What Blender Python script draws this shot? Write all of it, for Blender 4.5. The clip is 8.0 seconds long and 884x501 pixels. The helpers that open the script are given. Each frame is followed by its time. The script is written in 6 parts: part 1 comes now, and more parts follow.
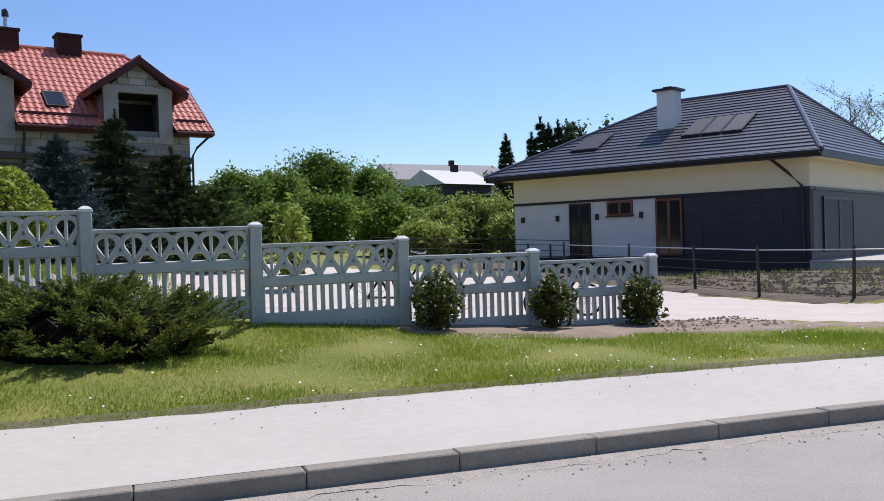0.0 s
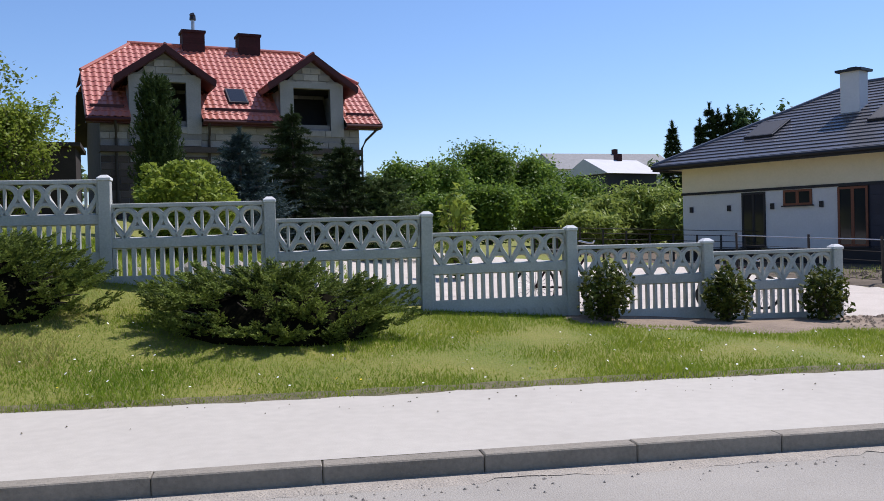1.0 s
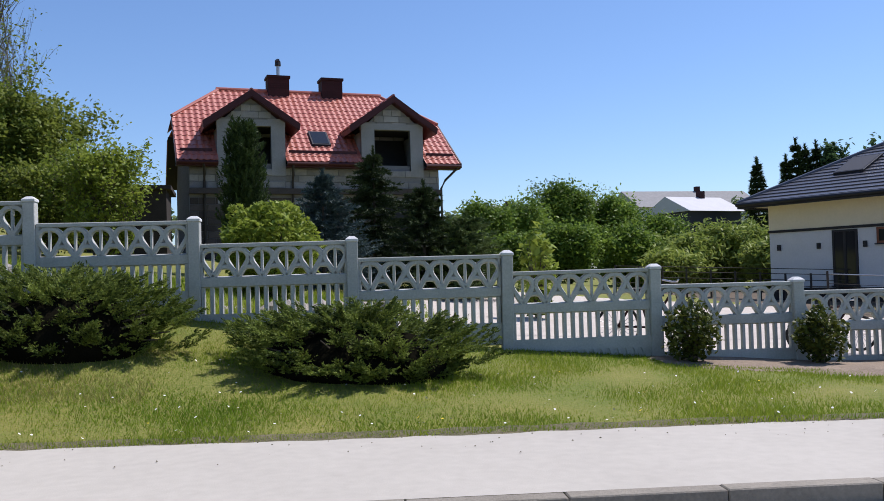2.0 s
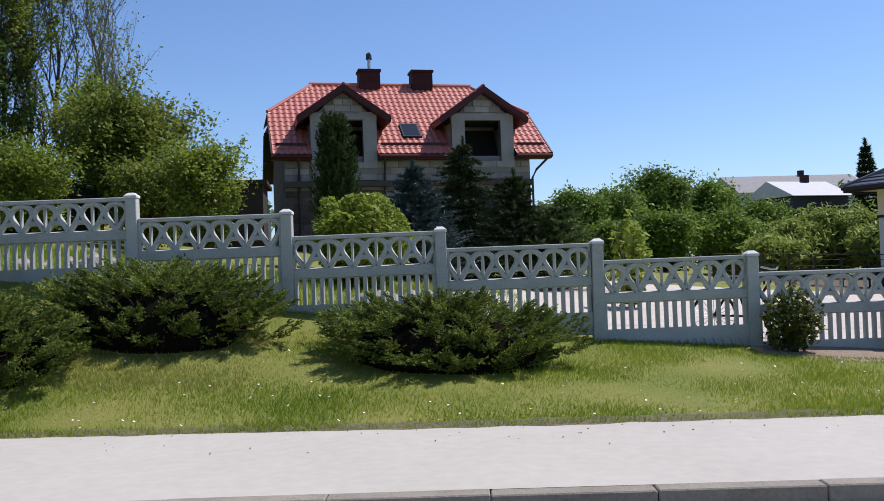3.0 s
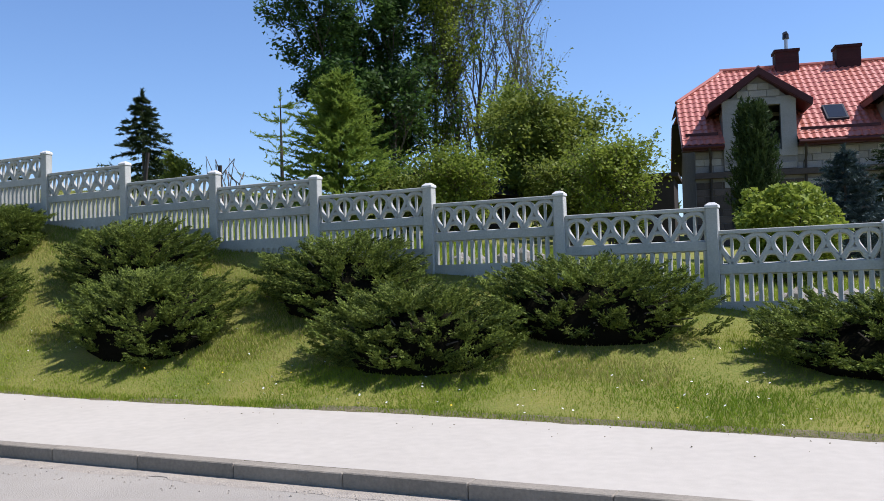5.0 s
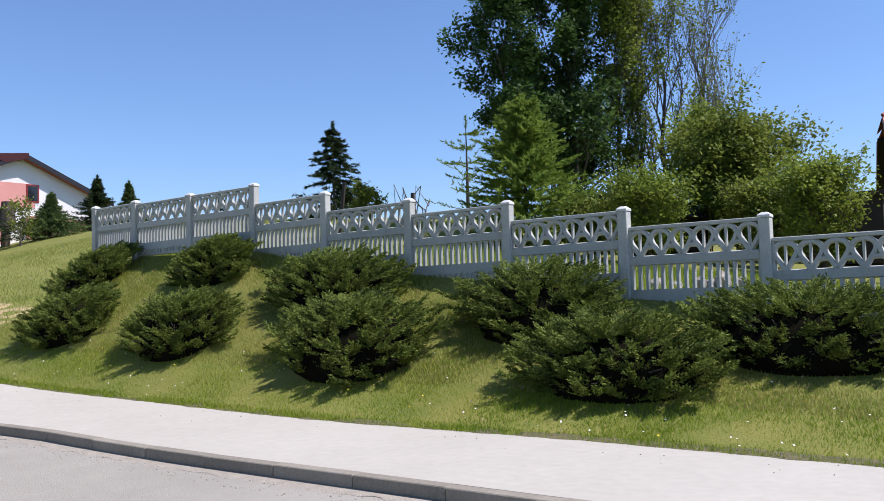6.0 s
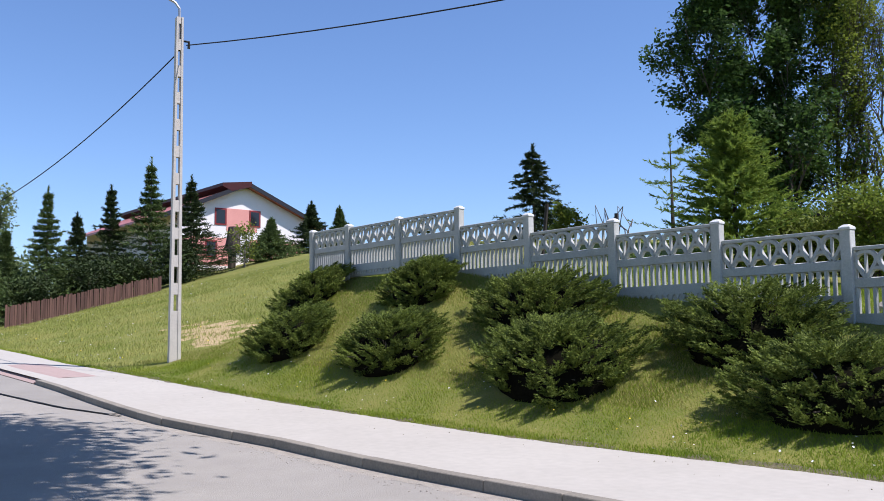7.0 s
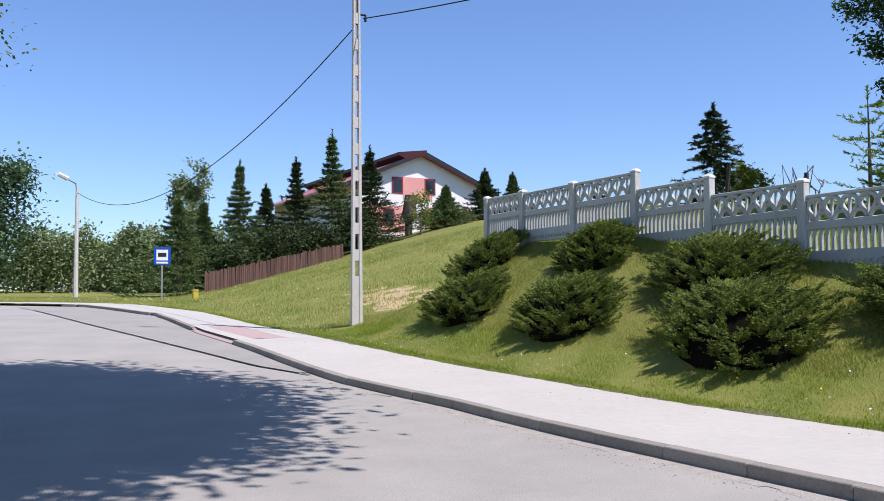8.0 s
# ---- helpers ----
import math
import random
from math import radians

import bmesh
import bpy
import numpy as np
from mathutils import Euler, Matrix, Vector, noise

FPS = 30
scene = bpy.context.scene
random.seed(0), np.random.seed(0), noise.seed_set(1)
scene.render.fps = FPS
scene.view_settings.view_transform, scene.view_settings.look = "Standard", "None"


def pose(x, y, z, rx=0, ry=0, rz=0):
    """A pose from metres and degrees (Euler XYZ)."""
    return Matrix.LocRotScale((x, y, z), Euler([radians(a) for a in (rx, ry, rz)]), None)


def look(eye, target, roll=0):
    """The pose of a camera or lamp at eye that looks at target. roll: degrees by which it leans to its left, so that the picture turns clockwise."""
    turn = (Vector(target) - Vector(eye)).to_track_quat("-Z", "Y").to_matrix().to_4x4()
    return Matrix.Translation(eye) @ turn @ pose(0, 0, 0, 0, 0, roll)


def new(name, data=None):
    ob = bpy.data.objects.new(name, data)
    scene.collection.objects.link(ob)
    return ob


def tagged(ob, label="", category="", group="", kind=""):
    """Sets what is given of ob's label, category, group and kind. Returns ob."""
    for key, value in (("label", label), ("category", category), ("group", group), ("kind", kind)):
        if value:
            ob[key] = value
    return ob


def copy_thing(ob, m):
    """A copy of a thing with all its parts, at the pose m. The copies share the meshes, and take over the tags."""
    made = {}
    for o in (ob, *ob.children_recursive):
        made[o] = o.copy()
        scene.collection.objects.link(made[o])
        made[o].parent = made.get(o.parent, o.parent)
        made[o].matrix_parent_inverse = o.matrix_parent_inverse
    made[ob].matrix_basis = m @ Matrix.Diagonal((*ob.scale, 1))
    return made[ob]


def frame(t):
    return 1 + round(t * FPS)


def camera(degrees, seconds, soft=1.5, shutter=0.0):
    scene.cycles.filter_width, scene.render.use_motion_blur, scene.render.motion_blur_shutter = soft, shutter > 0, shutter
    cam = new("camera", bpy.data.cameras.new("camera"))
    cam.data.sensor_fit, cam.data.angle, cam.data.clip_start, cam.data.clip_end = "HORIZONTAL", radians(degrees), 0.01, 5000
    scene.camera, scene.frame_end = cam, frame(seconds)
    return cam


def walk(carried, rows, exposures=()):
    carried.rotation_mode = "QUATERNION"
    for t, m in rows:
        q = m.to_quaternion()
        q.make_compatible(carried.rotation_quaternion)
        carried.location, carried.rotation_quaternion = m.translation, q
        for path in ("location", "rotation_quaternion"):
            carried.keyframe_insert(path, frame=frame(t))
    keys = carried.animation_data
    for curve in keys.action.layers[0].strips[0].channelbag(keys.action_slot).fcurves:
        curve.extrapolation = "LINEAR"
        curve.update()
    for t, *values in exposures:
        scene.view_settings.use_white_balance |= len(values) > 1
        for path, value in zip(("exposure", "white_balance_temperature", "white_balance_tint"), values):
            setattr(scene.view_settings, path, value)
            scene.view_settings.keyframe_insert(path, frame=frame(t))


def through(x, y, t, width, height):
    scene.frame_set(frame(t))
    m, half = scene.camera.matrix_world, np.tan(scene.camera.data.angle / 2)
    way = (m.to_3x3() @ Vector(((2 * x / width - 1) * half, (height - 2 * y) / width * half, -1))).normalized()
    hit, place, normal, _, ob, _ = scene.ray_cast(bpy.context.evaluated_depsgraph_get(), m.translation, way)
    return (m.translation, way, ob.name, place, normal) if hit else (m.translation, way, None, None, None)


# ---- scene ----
cam = camera(53.0, 8.0, soft=0.8)
PATH = [
    (0, (-0.255, -0.423, 1.495), (0.458, 1.446, 1.475), -1.7),
    (0.5, (-0.332, -0.427, 1.476), (0.174, 1.508, 1.447), -1.5),
    (1, (-0.374, -0.436, 1.487), (-0.008, 1.53, 1.455), -1.5),
    (1.5, (-0.421, -0.438, 1.486), (-0.161, 1.545, 1.516), -1.2),
    (2.8, (-0.338, -0.412, 1.477), (-0.287, 1.586, 1.549), -2.2),
    (3, (-0.331, -0.405, 1.475), (-0.349, 1.594, 1.521), -2.1),
    (3.5, (-0.337, -0.404, 1.5), (-0.598, 1.578, 1.558), -3.1),
    (4, (-0.425, -0.415, 1.5), (-0.932, 1.519, 1.546), -2.4),
    (4.5, (-0.53, -0.451, 1.499), (-1.28, 1.402, 1.582), -2.3),
    (4.7, (-0.564, -0.458, 1.502), (-1.375, 1.369, 1.566), -2.1),
    (5.8, (-0.8, -0.556, 1.526), (-1.912, 1.102, 1.644), -1.5),
    (6, (-0.847, -0.585, 1.528), (-2.058, 1.002, 1.655), -1.6),
    (6.5, (-0.824, -0.674, 1.519), (-2.22, 0.75, 1.683), -1.2),
    (7, (-0.837, -0.731, 1.506), (-2.365, 0.546, 1.691), -0.7),
    (7.5, (-0.84, -0.767, 1.497), (-2.48, 0.36, 1.689), -0.1),
    (7.7, (-0.83, -0.769, 1.491), (-2.529, 0.273, 1.661), -0.1),
    (8, (-0.828, -0.759, 1.483), (-2.58, 0.199, 1.596), -0.4),
]
walk(cam, [(t, look(eye, target, roll)) for t, eye, target, roll in PATH], exposures=[(0, 0.2, 5800, 17), (3, 0.13, 5850, 16), (3.5, 0.24, 5850, 16), (4.5, 0.38, 5820, 16), (6.0, 0.38, 5800, 17), (8, 0.42, 5720, 19)])

# ---- light ----
SUN_AZ, SUN_EL = radians(60), radians(58)
SUN_DIR = Vector((math.sin(SUN_AZ) * math.cos(SUN_EL), math.cos(SUN_AZ) * math.cos(SUN_EL), math.sin(SUN_EL)))
world = bpy.data.worlds.new("sky")
scene.world = world
world.use_nodes = True
wn = world.node_tree
sky = wn.nodes.new("ShaderNodeTexSky")
sky.sky_type, sky.sun_disc = "NISHITA", False
sky.sun_elevation, sky.sun_rotation = SUN_EL, SUN_AZ
sky.air_density, sky.dust_density, sky.ozone_density = 1.0, 0.25, 5.0
wn.links.new(sky.outputs[0], wn.nodes["Background"].inputs[0])
wn.nodes["Background"].inputs[1].default_value = 0.115
sun = new("sun", bpy.data.lights.new("sun", "SUN"))
sun.data.energy, sun.data.angle, sun.data.color = 5.0, radians(0.53), (1.0, 0.915, 0.80)
sun.matrix_world = look(tuple(SUN_DIR * 60), (0, 0, 0))


# ---- materials ----
def mat(name, c1, c2=None, scale=4.0, rough=0.85, bump=0.0, bump_scale=None, fine=None, metal=0.0, spec=0.3, piece=0.0, detail=6.0, stretch=(1, 1, 1)):
    """Two-scale noise between c1 and c2; piece: brightness change from object to object."""
    m = bpy.data.materials.new(name)
    m.use_nodes = True
    n, l = m.node_tree.nodes, m.node_tree.links
    b = n["Principled BSDF"]
    b.inputs["Roughness"].default_value, b.inputs["Metallic"].default_value = rough, metal
    b.inputs["Specular IOR Level"].default_value = spec
    c2 = c2 or tuple(v * 0.75 for v in c1)
    geo = n.new("ShaderNodeNewGeometry")
    mp = n.new("ShaderNodeMapping")
    mp.inputs["Scale"].default_value = stretch
    l.new(geo.outputs["Position"], mp.inputs[0])
    big = n.new("ShaderNodeTexNoise")
    big.inputs["Scale"].default_value, big.inputs["Detail"].default_value, big.inputs["Roughness"].default_value = scale, detail, 0.65
    small = n.new("ShaderNodeTexNoise")
    small.inputs["Scale"].default_value, small.inputs["Detail"].default_value = fine or scale * 14, 4
    l.new(mp.outputs[0], big.inputs[0])
    l.new(mp.outputs[0], small.inputs[0])
    add = n.new("ShaderNodeMath")
    add.operation = "MULTIPLY_ADD"
    add.inputs[1].default_value = 0.45
    l.new(small.outputs[0], add.inputs[0])
    scl = n.new("ShaderNodeMath")
    scl.operation = "MULTIPLY"
    scl.inputs[1].default_value = 0.55
    l.new(big.outputs[0], scl.inputs[0])
    l.new(scl.outputs[0], add.inputs[2])
    ramp = n.new("ShaderNodeValToRGB")
    ramp.color_ramp.elements[0].position, ramp.color_ramp.elements[1].position = 0.33, 0.67
    ramp.color_ramp.elements[0].color, ramp.color_ramp.elements[1].color = (*c2, 1), (*c1, 1)
    l.new(add.outputs[0], ramp.inputs[0])
    out = ramp.outputs[0]
    if piece:
        info = n.new("ShaderNodeObjectInfo")
        hsv = n.new("ShaderNodeHueSaturation")
        mr = n.new("ShaderNodeMapRange")
        mr.inputs[3].default_value, mr.inputs[4].default_value = 1 - piece, 1 + piece
        l.new(info.outputs["Random"], mr.inputs[0])
        l.new(mr.outputs[0], hsv.inputs["Value"])
        l.new(out, hsv.inputs["Color"])
        out = hsv.outputs[0]
    l.new(out, b.inputs["Base Color"])
    if bump:
        bn = n.new("ShaderNodeTexNoise")
        bn.inputs["Scale"].default_value, bn.inputs["Detail"].default_value = bump_scale or scale * 10, 6
        l.new(mp.outputs[0], bn.inputs[0])
        bp = n.new("ShaderNodeBump")
        bp.inputs["Strength"].default_value, bp.inputs["Distance"].default_value = bump, 0.02
        l.new(bn.outputs[0], bp.inputs["Height"])
        l.new(bp.outputs[0], b.inputs["Normal"])
    return m


def leaf_mat(name, c1, c2, through=0.3, rough=0.6, patch=0.7):
    """Foliage: colour by leaf and by clump, with light shining through."""
    m = bpy.data.materials.new(name)
    m.use_nodes = True
    n, l = m.node_tree.nodes, m.node_tree.links
    b = n["Principled BSDF"]
    b.inputs["Roughness"].default_value, b.inputs["Specular IOR Level"].default_value = rough, 0.12
    geo = n.new("ShaderNodeNewGeometry")
    noi = n.new("ShaderNodeTexNoise")
    noi.inputs["Scale"].default_value, noi.inputs["Detail"].default_value = patch, 3
    l.new(geo.outputs["Position"], noi.inputs[0])
    mix = n.new("ShaderNodeMath")
    mix.operation = "MULTIPLY_ADD"
    mix.inputs[1].default_value = 0.5
    l.new(geo.outputs["Random Per Island"], mix.inputs[0])
    sub = n.new("ShaderNodeMath")
    sub.operation = "MULTIPLY_ADD"
    sub.inputs[1].default_value, sub.inputs[2].default_value = 1.1, -0.3
    l.new(noi.outputs[0], sub.inputs[0])
    l.new(sub.outputs[0], mix.inputs[2])
    ramp = n.new("ShaderNodeValToRGB")
    ramp.color_ramp.elements[0].position, ramp.color_ramp.elements[1].position = 0.1, 0.9
    ramp.color_ramp.elements[0].color, ramp.color_ramp.elements[1].color = (*c2, 1), (*c1, 1)
    l.new(mix.outputs[0], ramp.inputs[0])
    l.new(ramp.outputs[0], b.inputs["Base Color"])
    tr = n.new("ShaderNodeBsdfTranslucent")
    l.new(ramp.outputs[0], tr.inputs[0])
    ms = n.new("ShaderNodeMixShader")
    ms.inputs[0].default_value = through
    l.new(b.outputs[0], ms.inputs[1])
    l.new(tr.outputs[0], ms.inputs[2])
    l.new(ms.outputs[0], n["Material Output"].inputs[0])
    return m


def glass_mat(name, tint):
    m = mat(name, tint, tint, rough=0.08, spec=0.4)
    return m


M_ROAD = mat("asphalt", (0.375, 0.348, 0.3), (0.275, 0.255, 0.22), 0.7, 0.9, 0.5, 90, fine=60)
M_BAY = mat("bay_asphalt", (0.335, 0.312, 0.27), (0.25, 0.232, 0.2), 0.9, 0.9, 0.5, 90, fine=60)
M_PAVE = mat("pavement_concrete", (0.47, 0.44, 0.38), (0.4, 0.372, 0.32), 0.55, 0.9, 0.12, 70, fine=9)
M_KERB = mat("kerb_concrete", (0.31, 0.278, 0.225), (0.2, 0.18, 0.145), 2.5, 0.9, 0.4, 60, piece=0.1)
M_SAND = mat("road_sand", (0.43, 0.385, 0.32), (0.27, 0.245, 0.21), 7, 0.95, 0.8, 60)
M_SCAR = mat("tan_sand", (0.5, 0.38, 0.2), (0.33, 0.24, 0.12), 3, 0.95, 0.8, 20)
M_EDGE = mat("verge_dirt", (0.2, 0.165, 0.1), (0.07, 0.075, 0.028), 5, 0.95, 0.9, 30)
M_RAMP = mat("red_paver", (0.42, 0.31, 0.27), (0.36, 0.27, 0.24), 5, 0.9, 0.4)
M_LAWN = mat("lawn_ground", (0.25, 0.22, 0.055), (0.11, 0.15, 0.02), 0.9, 0.95, 0.8, 40, fine=30)
M_SOIL = mat("bare_soil", (0.32, 0.25, 0.18), (0.17, 0.13, 0.095), 2.5, 0.95, 1.0, 18, fine=25)
M_DIRT = mat("dark_soil", (0.15, 0.115, 0.08), (0.07, 0.055, 0.035), 1.5, 0.95, 1.0, 10, fine=18)
M_YARD = mat("pale_gravel", (0.56, 0.5, 0.43), (0.43, 0.38, 0.32), 1.6, 0.9, 0.5, 60, fine=40)
M_FENCE = mat("painted_concrete", (0.54, 0.54, 0.5), (0.39, 0.395, 0.36), 3, 0.8, 0.3, 70, piece=0.06)
# paler than the fence concrete: sunlight on the caps is in the colour
M_CAP = mat("pale_concrete", (0.74, 0.74, 0.72), (0.6, 0.6, 0.58), 4, 0.85, 0.3, 60)
M_BLOCK = mat("aerated_block", (0.34, 0.32, 0.295), (0.22, 0.21, 0.195), 3, 0.95, 0.3, 60, piece=0.28)
M_MORTAR = mat("mortar", (0.24, 0.23, 0.22), (0.16, 0.155, 0.15), 4, 0.95, 0.3)
M_CONC = mat("raw_concrete", (0.33, 0.32, 0.31), (0.24, 0.235, 0.225), 2, 0.95, 0.3)
M_RED = mat("red_roof_metal", (0.5, 0.165, 0.115), (0.39, 0.12, 0.085), 1.3, 0.42, 0.05, spec=0.5)
M_REDTRIM = mat("dark_red_trim", (0.07, 0.014, 0.014), (0.045, 0.01, 0.01), 3, 0.5)
M_CHIM = mat("clinker_brick", (0.05, 0.017, 0.017), (0.03, 0.011, 0.011), 5, 0.8, 0.3, piece=0.2)
# near-black that paints the shade of unlit rooms and openings
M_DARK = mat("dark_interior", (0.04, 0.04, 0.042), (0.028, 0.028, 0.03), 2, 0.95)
M_GREYROOF = mat("graphite_roof_tile", (0.1, 0.1, 0.115), (0.07, 0.07, 0.082), 2, 0.3, 0.08, spec=0.6)
M_GRAPH = mat("graphite_metal", (0.028, 0.028, 0.034), (0.02, 0.02, 0.025), 3, 0.45)
M_WHITE = mat("white_render", (0.68, 0.68, 0.68), (0.6, 0.6, 0.605), 1.2, 0.9, 0.15, 80)
M_CREAM = mat("cream_render", (0.78, 0.7, 0.52), (0.7, 0.63, 0.46), 1.0, 0.9, 0.1, 80)
M_SLATE = mat("dark_stone_cladding", (0.036, 0.038, 0.056), (0.026, 0.027, 0.04), 2.5, 0.5, 0.2, piece=0.1)
M_GLASS = glass_mat("window_glass", (0.02, 0.023, 0.028))
M_DULL = mat("dull_dark_glass", (0.05, 0.052, 0.06), (0.04, 0.042, 0.05), 2, 0.55, spec=0.2)
M_FRAME = mat("brown_window_frame", (0.22, 0.085, 0.045), (0.16, 0.06, 0.035), 5, 0.5, stretch=(1, 1, 6))
M_PINK = mat("pink_render", (0.72, 0.34, 0.29), (0.64, 0.29, 0.25), 1, 0.9, 0.1)
M_OFFW = mat("offwhite_render", (0.84, 0.81, 0.79), (0.76, 0.73, 0.71), 1, 0.9, 0.1)
M_WINRED = mat("red_window_frame", (0.25, 0.03, 0.03), (0.2, 0.025, 0.025), 5, 0.5)
M_POLE = mat("pole_concrete", (0.6, 0.56, 0.5), (0.47, 0.44, 0.39), 3, 0.9, 0.3)
M_PALE = mat("pale_sheet_roof", (0.5, 0.5, 0.52), (0.42, 0.42, 0.44), 1, 0.6)
M_STEEL = mat("galvanised_steel", (0.5, 0.5, 0.5), (0.42, 0.42, 0.42), 6, 0.4, metal=0.7)
M_BLACK = mat("black_rubber", (0.02, 0.02, 0.02), (0.014, 0.014, 0.014), 6, 0.7)
M_WIREPOST = mat("dark_post", (0.06, 0.05, 0.042), (0.035, 0.03, 0.026), 6, 0.8)
M_DARKBLOCK = mat("dark_block", (0.11, 0.09, 0.08), (0.06, 0.05, 0.046), 3, 0.95, 0.4, piece=0.3)
M_WOODF = mat("weathered_brown_board", (0.14, 0.075, 0.055), (0.08, 0.045, 0.035), 3, 0.85, 0.3, piece=0.3, stretch=(1, 1, 0.2))
M_BARK = mat("bark", (0.13, 0.105, 0.08), (0.06, 0.05, 0.04), 5, 0.95, 0.8, 30, stretch=(1, 1, 0.3))
M_TWIG = mat("grey_twig", (0.22, 0.19, 0.165), (0.14, 0.12, 0.1), 5, 0.95)
M_BLUE = mat("blue_sign", (0.012, 0.07, 0.42), (0.01, 0.06, 0.36), 4, 0.4)
M_SIGNW = mat("white_sign", (0.75, 0.75, 0.75), (0.7, 0.7, 0.7), 4, 0.4)
M_YELLOW = mat("yellow_plastic", (0.55, 0.42, 0.05), (0.45, 0.34, 0.04), 4, 0.6)
M_BOARD = mat("dark_board", (0.045, 0.036, 0.032), (0.028, 0.023, 0.021), 3, 0.9)

L_GRASS = leaf_mat("grass_blade", (0.33, 0.375, 0.042), (0.145, 0.245, 0.017), 0.42, 0.6, 0.55)
L_DRY = leaf_mat("dry_grass_blade", (0.46, 0.4, 0.15), (0.25, 0.26, 0.055), 0.3, 0.7, 0.8)
L_MEADOW = leaf_mat("meadow_blade", (0.45, 0.43, 0.14), (0.2, 0.26, 0.04), 0.3, 0.7, 0.4)
L_JUN = leaf_mat("juniper_needle", (0.25, 0.31, 0.055), (0.016, 0.032, 0.01), 0.25, 0.65, 3.0)
# near-black stands for shade inside the bush, not a plant colour
L_JUNSHADE = mat("juniper_core", (0.012, 0.011, 0.007), (0.006, 0.006, 0.004), 6, 1.0, 1.0, 20, spec=0.0)
L_BOX = leaf_mat("small_shrub_leaf", (0.15, 0.17, 0.03), (0.02, 0.035, 0.008), 0.25, 0.45, 5)
L_GOLD = leaf_mat("golden_leaf", (0.33, 0.39, 0.06), (0.14, 0.2, 0.025), 0.35, 0.5, 2)
L_SPR = leaf_mat("spruce_needle", (0.065, 0.09, 0.03), (0.02, 0.035, 0.013), 0.08, 0.6, 1.5)
L_SPRB = leaf_mat("blue_spruce_needle", (0.09, 0.13, 0.125), (0.03, 0.05, 0.05), 0.08, 0.6, 1.5)
L_COL = leaf_mat("columnar_needle", (0.08, 0.12, 0.035), (0.022, 0.04, 0.013), 0.15, 0.6, 2.5)
L_SPRG = leaf_mat("green_spruce_needle", (0.14, 0.19, 0.055), (0.045, 0.075, 0.025), 0.15, 0.6, 1.0)
L_LARCH = leaf_mat("larch_needle", (0.3, 0.38, 0.06), (0.1, 0.17, 0.03), 0.4, 0.6, 1.2)
L_TALL = leaf_mat("dark_leaf", (0.1, 0.18, 0.035), (0.022, 0.042, 0.02), 0.4, 0.5, 0.5)
L_LIGHT = leaf_mat("fresh_leaf", (0.3, 0.36, 0.05), (0.09, 0.14, 0.02), 0.42, 0.5, 0.6)
L_OLIVE = leaf_mat("olive_leaf", (0.27, 0.31, 0.05), (0.085, 0.125, 0.022), 0.4, 0.5, 0.9)
L_THICK = leaf_mat("thicket_leaf", (0.27, 0.38, 0.055), (0.05, 0.1, 0.018), 0.35, 0.5, 0.35)
L_WILLOW = leaf_mat("willow_leaf", (0.36, 0.42, 0.09), (0.16, 0.22, 0.04), 0.35, 0.5, 0.4)
L_FAR = leaf_mat("far_leaf", (0.25, 0.3, 0.12), (0.11, 0.155, 0.065), 0.3, 0.6, 0.12)
L_FARD = leaf_mat("far_dark_leaf", (0.12, 0.19, 0.075), (0.04, 0.075, 0.035), 0.3, 0.6, 0.2)
L_FLOWER = mat("white_petal", (0.8, 0.8, 0.76), (0.7, 0.7, 0.66), 9, 0.7)
L_DANDEL = mat("yellow_petal", (0.8, 0.62, 0.03), (0.7, 0.5, 0.02), 9, 0.7)


# ---- building blocks ----
def link_bm(name, bm, material, parent=None, label="", smooth=False):
    me = bpy.data.meshes.new(name)
    bm.to_mesh(me)
    bm.free()
    for m in (material if isinstance(material, (list, tuple)) else [material]):
        me.materials.append(m)
    if smooth:
        me.shade_smooth()
    ob = new(name, me)
    if parent:
        ob.parent = parent
    if label:
        ob["label"] = label
    return ob


part = link_bm


def pmesh(name, verts, faces, material, parent=None, label="", smooth=False):
    me = bpy.data.meshes.new(name)
    me.from_pydata([tuple(v) for v in verts], [], faces)
    me.materials.append(material)
    if smooth:
        me.shade_smooth()
    ob = new(name, me)
    if parent:
        ob.parent = parent
    if label:
        ob["label"] = label
    return ob


def arr_mesh(name, verts, nper, material, parent=None, label=""):
    """Many loose polygons of nper corners each, from an array (n, nper, 3)."""
    verts = np.asarray(verts, dtype=np.float32)
    n = len(verts)
    me = bpy.data.meshes.new(name)
    me.vertices.add(n * nper)
    me.vertices.foreach_set("co", verts.reshape(-1))
    me.loops.add(n * nper)
    me.loops.foreach_set("vertex_index", np.arange(n * nper, dtype=np.int32))
    me.polygons.add(n)
    me.polygons.foreach_set("loop_start", np.arange(0, n * nper, nper, dtype=np.int32))
    me.polygons.foreach_set("loop_total", np.full(n, nper, dtype=np.int32))
    me.update(calc_edges=True)
    me.materials.append(material)
    ob = new(name, me)
    if parent:
        ob.parent = parent
    if label:
        ob["label"] = label
    return ob


def box(bm, x0, x1, y0, y1, z0, z1, m=None, bevel=0.0):
    r = bmesh.ops.create_cube(bm, size=1)
    vs = r["verts"]
    for v in vs:
        v.co = Vector((x0 + (v.co.x + 0.5) * (x1 - x0), y0 + (v.co.y + 0.5) * (y1 - y0), z0 + (v.co.z + 0.5) * (z1 - z0)))
    if bevel:
        es = list({e for v in vs for e in v.link_edges})
        r = bmesh.ops.bevel(bm, geom=es, offset=bevel, segments=1, affect="EDGES")
        vs = r["verts"]
    if m is not None:
        bmesh.ops.transform(bm, matrix=m, verts=list(vs))
    return bm


